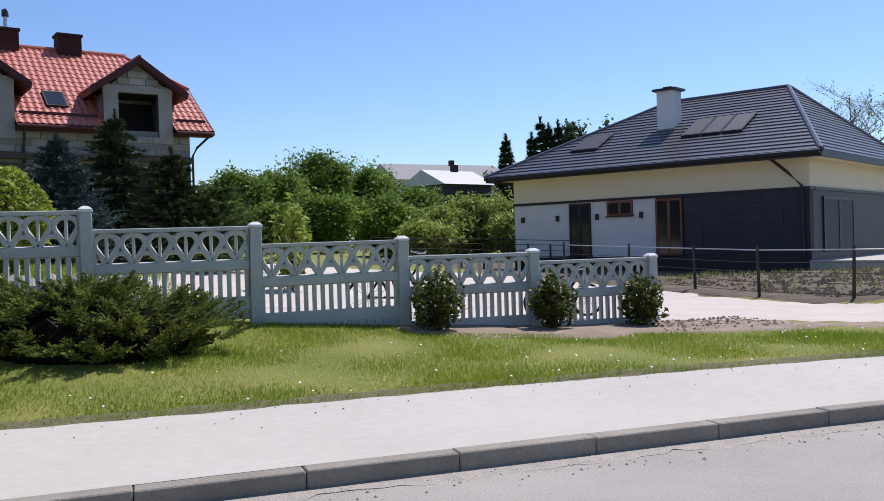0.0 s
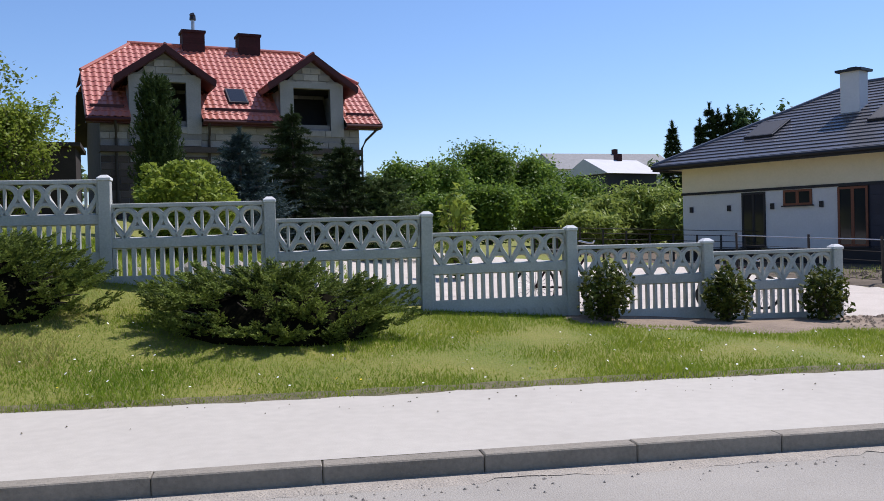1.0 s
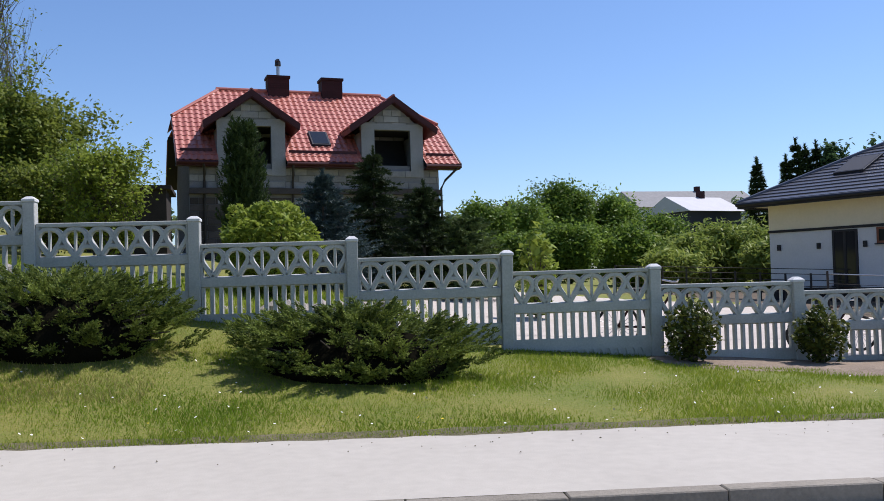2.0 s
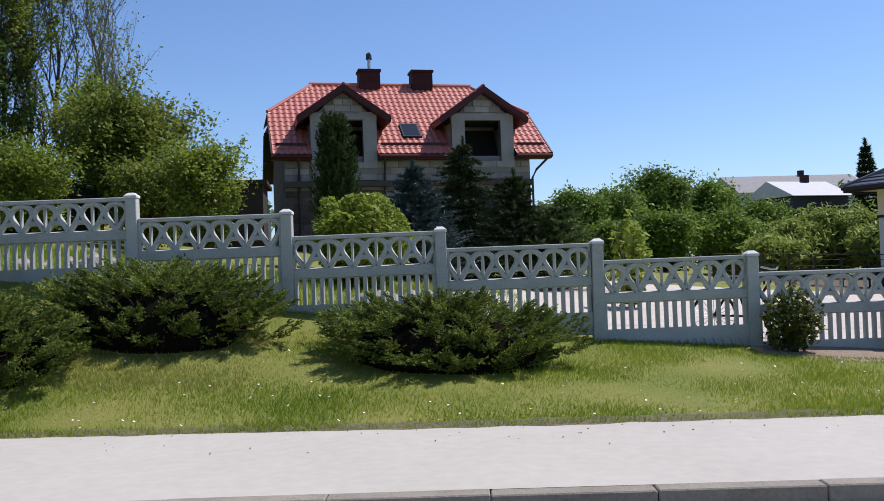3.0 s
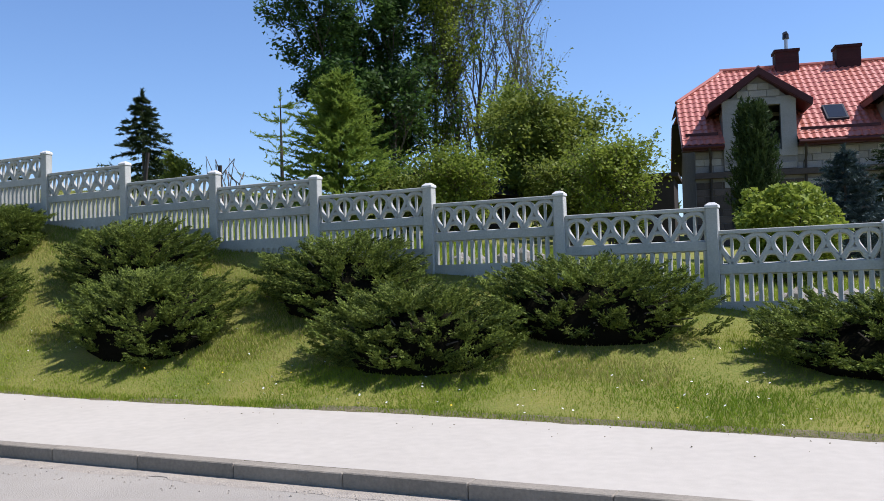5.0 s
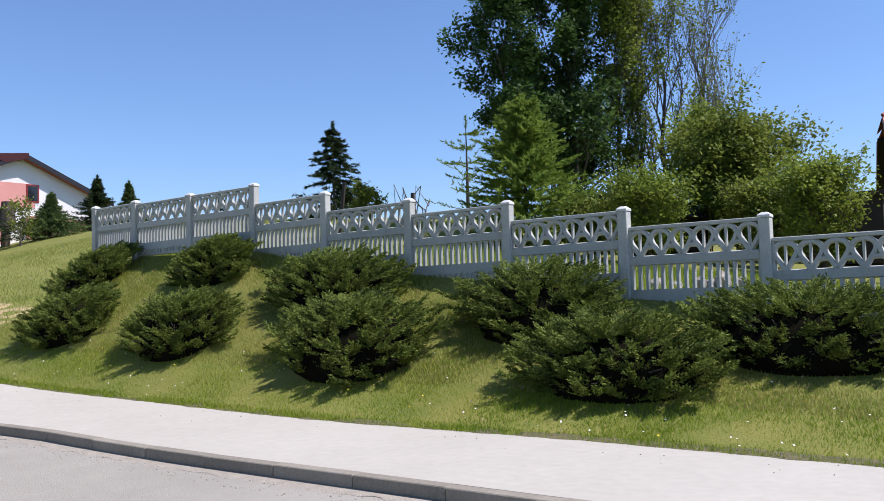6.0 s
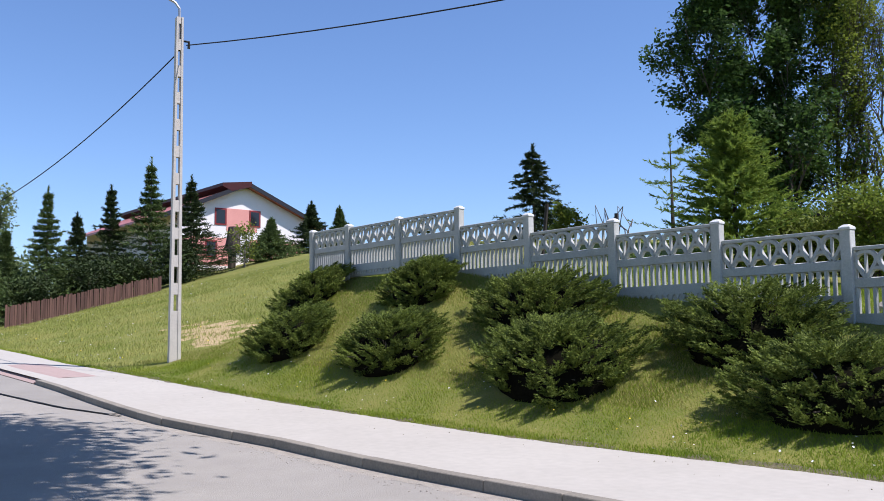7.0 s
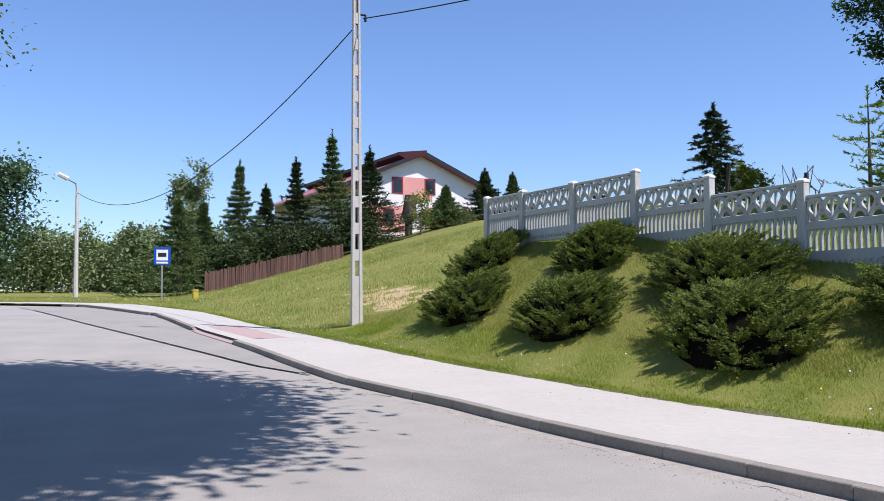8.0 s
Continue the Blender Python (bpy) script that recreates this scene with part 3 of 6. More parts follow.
def juniper(x, y, rx, ry, h, seed, label):
    rng = np.random.default_rng(seed)
    z = gz(x, y)
    e = thing("juniper_bush", label, "shrub", (x, y, z), group="spreading junipers on the bank")
    gx = np.array([gz(x + a * rx, y + b * ry) - z for a, b in ((1, 0), (-1, 0), (0, 1), (0, -1))])

    def lie(px, py):
        return px / rx * (gx[0] - gx[1]) / 2 + py / ry * (gx[2] - gx[3]) / 2

    h = h * 0.69

    def shell(phi, q):
        lump = 1 + 0.1 * np.sin(phi * 3 + seed) + 0.08 * np.sin(phi * 7 + 2 * seed) + 0.06 * np.sin(phi * 5 + q * 9)
        prof = np.interp(q, [0, 0.12, 0.35, 0.6, 0.85, 1.0], [0.64, 0.84, 1.0, 0.95, 0.68, 0.2])
        return lump * prof
    # arching plumes, feathered on both sides, over a core painted dark as shade
    n, m = 270, 15
    phi, q = rng.uniform(0, 2 * np.pi, n), rng.beta(1.25, 1.0, n)
    r = shell(phi, q) * rng.uniform(0.78, 1.13, n)
    px, py = r * np.cos(phi) * rx, r * np.sin(phi) * ry
    tip = np.stack([px, py, q * h * rng.uniform(0.9, 1.12, n) + lie(px, py) * (1 - 0.25 * q) + 0.08], 1)
    rise = rng.uniform(-0.05, 0.4, n) + 0.3 * q ** 2
    turn = phi + rng.normal(0, 0.35, n)
    out = np.stack([np.cos(turn), np.sin(turn), rise], 1)
    out /= np.linalg.norm(out, axis=1, keepdims=True)
    side = np.stack([-np.sin(turn), np.cos(turn), 0 * turn], 1)
    ln = rng.uniform(0.22, 0.42, n)[:, None, None]
    t = np.linspace(0, 1, m)[None, :, None]
    axis_p = tip[:, None] - out[:, None] * ln * (1 - t) + np.array([0, 0, 1.0]) * ln * 0.22 * (t ** 2 - 1)
    P, D, LN = [], [], []
    for sgn in (-1, 1):
        d = out[:, None] * rng.uniform(0.6, 1.2, (n, m, 1)) + side[:, None] * sgn * rng.uniform(0.4, 1.0, (n, m, 1)) * (1.1 - 0.7 * t) + np.array([0, 0, 1.0]) * rng.uniform(-0.15, 0.4, (n, m, 1))
        P.append((axis_p + rng.normal(0, 0.012, (n, m, 3))).reshape(-1, 3))
        D.append((d / np.linalg.norm(d, axis=2, keepdims=True)).reshape(-1, 3))
        LN.append(np.broadcast_to(0.15 - 0.07 * t, (n, m, 1)).reshape(-1, 1))
    P, D, LN = np.concatenate(P), np.concatenate(D), np.concatenate(LN)
    P[:, 2] = np.maximum(P[:, 2], lie(P[:, 0], P[:, 1]) + 0.04)
    arr_mesh("foliage", sprays(rng, P, D, LN, 7, 0.046, 0.02, 0.6), 3, L_JUN, e)
    # inner branches
    bm = bmesh.new()
    for i in range(26):
        a, qq = rng.uniform(0, 2 * np.pi), rng.uniform(0.1, 0.95)
        rr = float(shell(np.array(a), np.array(qq))) * 0.85
        ex, ey = rr * math.cos(a) * rx, rr * math.sin(a) * ry
        ez = qq * h * 0.9 + float(lie(ex, ey)) * 0.8
        tube(bm, [(0, 0, -0.05), (ex * 0.45, ey * 0.45, ez * 0.35 + 0.03), (ex, ey, ez)], 0.028, 0.007, 5)
    part("woody_frame", bm, M_BARK, e)
    # solid filler body; its near-black colour paints the shade under the plumes
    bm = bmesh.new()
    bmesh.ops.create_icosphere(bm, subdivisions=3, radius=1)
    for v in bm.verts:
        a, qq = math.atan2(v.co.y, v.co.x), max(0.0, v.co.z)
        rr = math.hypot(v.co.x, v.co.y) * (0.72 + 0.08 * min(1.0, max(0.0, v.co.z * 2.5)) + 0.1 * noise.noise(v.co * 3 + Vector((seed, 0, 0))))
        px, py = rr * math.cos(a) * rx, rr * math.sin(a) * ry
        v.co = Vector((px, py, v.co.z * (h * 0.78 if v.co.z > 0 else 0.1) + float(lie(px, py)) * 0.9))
    part("core", bm, L_JUNSHADE, e, "solid core coloured near-black for the shade inside the bush", smooth=True)
    return e


JUN = [(-0.42, 9.78, 1.46, 0.9, 0.92), (-3.85, 10.25, 1.3, 0.85, 1.08), (-5.6, 9.1, 1.2, 0.8, 1.02), (-7.45, 10.4, 1.22, 0.85, 1.12), (-9.9, 9.1, 1.35, 0.9, 1.12),
       (-11.6, 10.45, 1.33, 0.8, 1.05), (-13.9, 9.0, 1.06, 0.8, 1.05), (-15.2, 10.75, 0.88, 0.6, 0.88), (-17.5, 9.05, 1.08, 0.8, 1.0), (-19.5, 10.75, 1.2, 0.7, 0.92)]
for i, (x, y, rx, ry, h) in enumerate(JUN):
    juniper(x, y - 0.1, rx * (1.1 if i else 1.0), ry, h, i + 1, "low wide dark green juniper on the lawn" if i == 0 else "spreading dark green juniper on the grassy bank")


def round_shrub(name, x, y, r, h, n, size, leaf, label, group="", seed=1, ragged=1.0):
    rng = np.random.default_rng(seed)
    e = thing(name, label, "shrub", (x, y, gz(x, y)), group=group)
    d = rnd_dirs(rng, n)
    lump = 1 + ragged * (0.08 * np.sin(d[:, 0] * 7 + seed) + 0.08 * np.sin(d[:, 1] * 8 + d[:, 2] * 6 + seed) + 0.06 * np.sin(d[:, 2] * 11 + d[:, 0] * 9 + 2 * seed))
    k = ((1 - 0.45 * rng.random(n) ** 2) * lump)[:, None]
    pts = d * k * np.array([r, r, h / 2]) + np.array([0, 0, h / 2 + 0.02])
    arr_mesh("leaves", leaves(rng, pts, size), 4, leaf, e)
    bm = bmesh.new()
    for i in range(12):
        a = rng.uniform(0, 6.28)
        tube(bm, [(0.03 * math.cos(a), 0.03 * math.sin(a), -0.05), (r * 0.3 * math.cos(a), r * 0.3 * math.sin(a), h * 0.4), (r * 0.6 * math.cos(a), r * 0.6 * math.sin(a), h * rng.uniform(0.5, 0.9))], 0.016 + 0.012 * r, 0.004, 5)
    part("stems", bm, M_BARK, e)
    return e


for i, (x, r, h) in enumerate([(3.98, 0.31, 0.74), (5.74, 0.28, 0.72), (7.22, 0.3, 0.7)]):
    round_shrub("box_shrub", x, 10.9, r, h, 1500, 0.05, L_BOX, "small bushy green shrub in the bare strip before the fence", "small shrubs before the fence", 20 + i, 2.1)
round_shrub("golden_shrub", -2.0, 16.5, 0.93, 1.8, 9000, 0.07, L_GOLD, "large rounded yellow-green shrub behind the fence", seed=31)
round_shrub("young_shrub", 3.05, 16.3, 0.33, 1.75, 420, 0.12, L_GOLD, "sparse young shrub with pale yellow-green leaves", seed=33)


def grow(rng, bm, start, direction, length, radius, depth, tips, spread=0.7, kids=4, up=0.25, sides=6, wob=0.12):
    """One branch and its side branches; collects points along the thin ones."""
    n = 5 if depth else 4
    p, d = Vector(start), Vector(direction).normalized()
    pts = [p.copy()]
    for i in range(n):
        d = (d + Vector(rng.normal(0, wob, 3)) + Vector((0, 0, up * 0.15))).normalized()
        p = p + d * length / n
        pts.append(p.copy())
    tube(bm, pts, radius, radius * (0.35 if depth else 0.3), sides)
    if depth == 0:
        tips.extend(pts[1:])
        return
    for k in range(kids):
        f = 0.3 + 0.7 * (k + rng.random()) / kids
        i = min(n - 1, int(f * n))
        q = pts[i].lerp(pts[i + 1], f * n - i) if i < n else pts[-1]
        a = rng.uniform(0, 6.283)
        side = Vector((math.cos(a), math.sin(a), rng.uniform(-0.1, 0.5) + up))
        nd = (d * (1 - spread) + side.normalized() * spread).normalized()
        grow(rng, bm, q, nd, length * rng.uniform(0.4, 0.62) * (1.15 - 0.4 * f), max(0.006, radius * 0.45), depth - 1, tips, spread, kids, up, max(3, sides - 1), wob * 1.3)


def tree(name, x, y, height, leaf, n, size, label, trunk=0.5, spread=0.7, kids=6, depth=2, up=0.25, scatter=0.35, seed=1, r=None, z=None, stems=1, bark=None, long=1.7, crown=0.55, group="", top=None, width=None):
    height = top - gz(x, y) if top else height
    rng = np.random.default_rng(seed)
    e = thing(name, label, "tree", (x, y, gz(x, y) - 0.05 if z is None else z), group=group)
    bm, tips = bmesh.new(), []
    r = r or height * 0.018
    for s in range(stems):
        a = rng.uniform(0, 6.283)
        off = Vector((math.cos(a), math.sin(a), 0)) * (0.25 * height * 0.12 if stems > 1 else 0)
        th = height * trunk
        pts = [off + Vector((off.x * 1.5 + 0, off.y * 1.5 + 0, 0)) * t + Vector((rng.normal(0, 0.02 * height) * t, rng.normal(0, 0.02 * height) * t, height * 0.93 * t)) for t in np.linspace(0, 1, 7)]
        tube(bm, pts, r, r * 0.2, 8)
        lo = 1 - crown
        m = int(kids * 2.2)
        for k in range(m):
            f = lo * 0.6 + (1 - lo * 0.6) * (k + rng.random()) / m
            i = min(5, int(f * 6))
            q = pts[i].lerp(pts[i + 1], f * 6 - i)
            a = k * 2.4 + rng.uniform(-0.5, 0.5)
            d = Vector((math.cos(a) * spread, math.sin(a) * spread, 1 - spread + up))
            ln = height * crown * (0.55 if f < 0.8 else 0.32) * rng.uniform(0.7, 1.15) * (0.6 + 0.4 * math.sin(min(1, (f - lo * 0.6) / 0.5) * 1.57))
            grow(rng, bm, q, d, ln, r * 0.4 * (1.2 - f), depth - 1, tips, spread, kids, up, 5)
    T = np.array([tuple(t) for t in tips])
    sz = (height - scatter * 0.6) / T[:, 2].max()
    sx = (width * 0.5 - scatter * 0.6) / np.percentile(np.hypot(T[:, 0], T[:, 1]), 93) if width else sz
    T = T * np.array([sx, sx, sz])
    for v in bm.verts:
        v.co = Vector((v.co.x * sx, v.co.y * sx, v.co.z * sz))
    part("trunk", bm, bark or M_BARK, e)
    if n:
        pts = T[rng.integers(0, len(T), n)] + np.clip(rng.normal(0, scatter, (n, 3)), -1.5 * scatter, 1.5 * scatter) * rng.uniform(0.2, 1.0, (n, 1))
        pts[:, 2] = np.maximum(pts[:, 2], 0.15)
        arr_mesh("crown", leaves(rng, pts, size, long=long), 4, leaf, e)
    return e


def conifer(name, x, y, height, radius, leaf, label, levels=22, per=10, nb=22, blade=0.16, width=0.035, droop=0.25, seed=1, z=None, group="", start=0.06, power=0.9, tipup=0.35, top=None):
    height = top - gz(x, y) if top else height
    rng = np.random.default_rng(seed)
    e = thing(name, label, "conifer", (x, y, gz(x, y) - 0.05 if z is None else z), group=group)
    bm = bmesh.new()
    tube(bm, [(0, 0, 0), (0, 0, height * 0.5), (0, 0, height * 0.985)], height * 0.016 + 0.02, 0.008, 7)
    part("trunk", bm, M_BARK, e)
    B, D, LN = [], [], []
    for i in range(levels):
        f = start + (1 - start) * (i / levels) ** 0.95
        R = radius * (1 - f) ** power + 0.04 * radius
        for k in range(per):
            a = rng.uniform(0, 6.283)
            rr = R * rng.uniform(0.5, 1.2)
            seg = 4
            for s in range(seg):
                t0 = (s + 0.3) / seg
                zz = f * height - droop * rr * t0 + tipup * rr * max(0, t0 - 0.5) ** 1.5 + rng.normal(0, 0.008 * height)
                B.append((math.cos(a) * rr * t0, math.sin(a) * rr * t0, zz))
                da = a + rng.choice([-0.7, 0, 0.7]) * rng.uniform(0.5, 1)
                D.append((math.cos(da), math.sin(da), -droop + tipup * t0))
                LN.append(rr * 0.42)
    # leader shoot
    for k in range(4):
        B.append((0, 0, height * (0.93 + 0.02 * k)))
        D.append((0, 0, 1.0))
        LN.append(height * 0.05)
    B, D, LN = np.array(B), np.array(D), np.array(LN)
    D /= np.linalg.norm(D, axis=1, keepdims=True)
    tri = sprays(rng, B, D, LN[:, None], nb, blade, width, 0.85)
    arr_mesh("needles", tri, 3, leaf, e)
    return e


# ---- trees behind the fence ----
conifer("spruce", -1.15, 20.6, 3, 1.55, L_SPRB, "blue-grey spruce behind the fence", 17, 17, 30, 0.12, 0.03, 0.1, 41, top=4.1)
conifer("spruce", 0.1, 22.6, 3, 1.5, L_SPR, "dark slender spruce behind the fence", 22, 16, 28, 0.12, 0.03, 0.25, 42, power=0.7, top=4.85)
conifer("spruce", 1.3, 21.5, 3, 1.5, L_SPR, "dark green spruce behind the fence", 18, 17, 30, 0.12, 0.03, 0.1, 43, power=0.75, top=3.85)
conifer("spruce", 2.3, 21.2, 3, 1.15, L_SPRG, "low spreading green conifer behind the fence", 11, 20, 30, 0.12, 0.03, 0.0, 44, power=0.5, top=3.05)
conifer("columnar_juniper", -3.08, 21.4, 3, 0.62, L_COL, "upright columnar green conifer before the unfinished house", 28, 24, 18, 0.12, 0.032, -1.6, 45, power=0.35, top=5.2)
conifer("larch", -13.5, 19.8, 3, 1.75, L_LARCH, "light green feathery larch behind the fence", 21, 17, 28, 0.16, 0.045, 0.0, 46, power=0.6, top=7.2)
conifer("larch", -15.5, 19.9, 3, 1.5, L_LARCH, "thin young larch with bare upswept shoots", 8, 5, 18, 0.11, 0.03, -0.1, 47, power=0.5, top=6.9)
conifer("spruce", -31.5, 30.9, 3, 1.9, L_SPR, "dark spruce standing on the hill top", 15, 11, 26, 0.22, 0.06, 0.35, 48, power=0.75, top=10.7)
conifer("young_spruce", -33.5, 25.5, 3, 0.7, L_SPR, "small young spruce behind the fence", 10, 7, 14, 0.15, 0.04, 0.2, 49, top=7.1)
for i, (x, y, h, w, dn) in enumerate([(-20.1, 29.8, 17.0, 4.9, 30000), (-19.0, 32.0, 18.5, 5.4, 32000), (-17.6, 30.2, 10.5, 3.6, 9000)]):
    tree("tall_tree", x, y, h, L_TALL, dn, 0.12, "tall dark leafy tree behind the fence", 0.5, 0.62, 6, 3, 0.35, 0.3, 50 + i, crown=0.9, group="tall trees", r=0.2, top=h, width=w)
for i, (x, y, h, w, nl) in enumerate([(-17.0, 32.6, 17.5, 3.4, 20000), (-16.1, 33.0, 16.8, 3.2, 5000), (-15.5, 34.3, 16.5, 3.6, 2600), (-14.2, 34.6, 15.5, 3.8, 1800), (-12.9, 33.4, 12.5, 2.8, 900)]):
    tree("thin_tree", x, y, h, L_OLIVE if i else L_LIGHT, nl, 0.085, "thin upright tree with sparse spring leaves and bare twigs", 0.5, 0.4, 7, 3, 0.6, 0.28, 60 + i, crown=0.85, group="tall trees", r=0.2 if i < 4 else 0.13, bark=M_BARK if i < 3 else M_TWIG, top=h, width=w)
tree("bushy_tree", -9.6, 25.2, 4.9, L_OLIVE, 30000, 0.082, "dense olive-green bushy tree behind the fence", 0.3, 0.7, 6, 2, 0.2, 0.34, 70, crown=0.92, stems=3, r=0.05, top=7.7, width=3.8)
tree("bushy_tree", -11.4, 27.6, 4.8, L_LIGHT, 15000, 0.085, "fresh green bushy tree behind the fence", 0.3, 0.7, 6, 2, 0.2, 0.34, 71, crown=0.9, stems=2, r=0.05, top=8.0, width=2.6)
tree("bushy_tree", -9.9, 19.6, 2.6, L_LIGHT, 12000, 0.06, "light green many-stemmed bush behind the fence", 0.3, 0.6, 6, 2, 0.4, 0.22, 72, crown=0.95, stems=5, r=0.025, top=5.1, width=2.2)
tree("bushy_tree", -11.7, 20.2, 2.2, L_OLIVE, 8500, 0.062, "low olive bush behind the fence", 0.3, 0.6, 6, 2, 0.3, 0.22, 73, crown=0.95, stems=4, r=0.025, top=4.6, width=1.8)
tree("bushy_tree", -6.3, 20.8, 3.1, L_LIGHT, 14000, 0.06, "light green bush with upright shoots behind the fence", 0.3, 0.45, 6, 2, 0.6, 0.16, 74, crown=0.95, stems=6, r=0.025, top=5.2, width=2.3)
tree("bushy_tree", -8.0, 22.6, 3.0, L_OLIVE, 11500, 0.068, "olive bush behind the fence", 0.3, 0.6, 6, 2, 0.4, 0.22, 75, crown=0.95, stems=5, r=0.03, top=5.0, width=2.2)
tree("bushy_tree", -27.6, 29.0, 1.6, L_OLIVE, 2500, 0.1, "small rounded tree on the hill top", 0.4, 0.7, 5, 2, 0.2, 0.2, 76, crown=0.8, top=7.3, width=1.6)
# thicket beyond the yard
for i, (x, y, top, w, n) in enumerate([(4.4, 42, 4.2, 2.6, 5000), (6.7, 47, 5.8, 2.8, 7000), (9.3, 50, 6.2, 3.4, 9000), (12.6, 53, 7.3, 4.2, 12000), (15.6, 53, 6.6, 3.8, 10000), (18.0, 52, 5.0, 3.2, 7000), (10.6, 45, 4.3, 3.2, 7000), (14.4, 46, 4.4, 3.2, 7000), (7.6, 43, 3.6, 3, 6000)]):
    tree("thicket_tree", x, y, 4, L_THICK, int(n * 2.3), 0.12, "dense green broadleaf tree in the thicket", 0.3, 0.65, 6, 2, 0.25, 0.45, 80 + i, crown=0.97, stems=3, r=0.06, group="thicket", top=top, width=w)
for i, (x, y, top, w, n) in enumerate([(15.8, 40.5, 3.4, 2.6, 5000), (17.6, 41.5, 4.0, 2.8, 6000), (19.8, 42.5, 4.1, 2.8, 6000), (22.5, 43.5, 4.0, 3, 5000), (18.6, 38.5, 2.9, 2.6, 4500), (20.8, 39.5, 3.0, 2.6, 4500), (13.8, 38.5, 2.6, 2.4, 4000)]):
    tree("willow_bush", x, y, 3, L_WILLOW, int(n * 1.7), 0.1, "pale green willow bush", 0.3, 0.55, 6, 2, 0.3, 0.35, 95 + i, crown=0.97, stems=4, r=0.04, long=3.5, group="thicket", top=top, width=w)
for i, (x, y, top) in enumerate([(37.2, 79.2, 11.6), (39.5, 78.1, 11.7), (40.3, 77.7, 13.2), (41.0, 77.3, 12.6), (41.8, 76.9, 12.8)]):
    conifer("far_conifer", x, y, 8, 1.9, L_SPR, "dark conifer far behind the bungalow", 17, 12, 16, 0.45, 0.13, 0.25, 110 + i, group="far conifers", top=top)
tree("far_tree", 43.0, 76.2, 8, L_FARD, 2500, 0.3, "grey-green tree far behind the bungalow", 0.4, 0.5, 6, 2, 0.5, 0.4, 116, crown=0.9, top=13.0, width=2.6)
tree("far_tree", 46.4, 74.2, 8, L_FARD, 1600, 0.3, "pale grey-green tree far behind the bungalow", 0.4, 0.5, 6, 2, 0.5, 0.4, 117, crown=0.9, top=13.6, width=2.4)
tree("bare_tree", 42.8, 41.3, 9.5, L_OLIVE, 900, 0.1, "bare twiggy tree behind the bungalow", 0.4, 0.55, 8, 3, 0.4, 0.3, 120, crown=0.8, bark=M_TWIG, top=11.4, width=9)
# left side
for i, (x, y, top, r) in enumerate([(-58.6, 11.6, 8.2, 3.1), (-60.5, 16.1, 11.0, 2.2), (-61.9, 18.4, 9.7, 2.2), (-63.0, 21.0, 12.0, 2.4), (-60.3, 22.8, 13.5, 2.6), (-59.3, 25.3, 12.5, 2.5), (-58.6, 31.2, 10.0, 1.8), (-60.5, 35.8, 11.8, 1.8), (-63.5, 40.4, 12.2, 1.5), (-62.0, 14.0, 8.5, 2.0)]):
    conifer("garden_spruce", x, y, 6, r * 1.75, L_SPR if i in (2, 3, 5, 7) else L_SPRG, "garden spruce with a thin leader on the hill", 19, 15, 20, 0.26, 0.06, 0.1, 130 + i, group="garden spruces", power=1.75, top=top, start=0.02)
for i, (x, y, top, w) in enumerate([(-58.2, 14.6, 5.4, 3.2), (-59.0, 18.6, 6.6, 3.4), (-59.4, 21.0, 7.4, 3.2), (-58.6, 24.2, 8.3, 3.0)]):
    tree("garden_bush", x, y, 4, L_SPR, 9000, 0.1, "dense dark green bush behind the board fence", 0.3, 0.65, 6, 2, 0.25, 0.4, 140 + i, crown=0.97, stems=3, r=0.05, group="garden bushes", top=top, width=w)
tree("birch", -74.0, 15.7, 9.5, L_FAR, 6500, 0.17, "pale green birch beyond the hill", 0.5, 0.5, 6, 3, 0.4, 0.4, 150, crown=0.8, r=0.12, top=13.5, width=4.0)
tree("fruit_tree", -57.5, 28.5, 4, L_OLIVE, 900, 0.12, "small bare-branched garden tree before the pink house", 0.4, 0.6, 6, 2, 0.3, 0.3, 151, crown=0.8, bark=M_TWIG, top=9.8, width=2.6)


def woods(name, line, n, hmin, hmax, leaf, label, size, seed, per):
    """A far belt of trees: trunks and ragged clumps of leaves in one mesh each."""
    rng = np.random.default_rng(seed)
    e = thing(name, label, "trees", kind="stuff")
    bm, P = bmesh.new(), []
    for i in range(n):
        f = (i + rng.random()) / n * (len(line) - 1)
        k = min(int(f), len(line) - 2)
        a, b = Vector((*line[k], 0)), Vector((*line[k + 1], 0))
        p = a.lerp(b, f - k) + Vector((rng.normal(0, 3), rng.normal(0, 3), 0))
        h, z = rng.uniform(hmin, hmax), gz(p.x, p.y)
        tube(bm, [(p.x, p.y, z), (p.x + rng.normal(0, 0.3), p.y, z + h * 0.8)], 0.18, 0.05, 5)
        for c in range(9):
            ch = rng.uniform(0.2, 1.0)
            cr = h * 0.2 * (1.25 - ch) * 1.3 + 0.3
            cp = np.array([p.x + rng.normal(0, h * 0.12), p.y + rng.normal(0, h * 0.12), z + h * ch])
            P.append(cp + rng.normal(0, 1, (per, 3)) * cr * 0.6)
    part("trunks", bm, M_BARK, e)
    P = np.concatenate(P)
    P[:, 2] = np.maximum(P[:, 2], 1.0)
    arr_mesh("leaves", leaves(rng, P, size), 4, leaf, e)
    return e


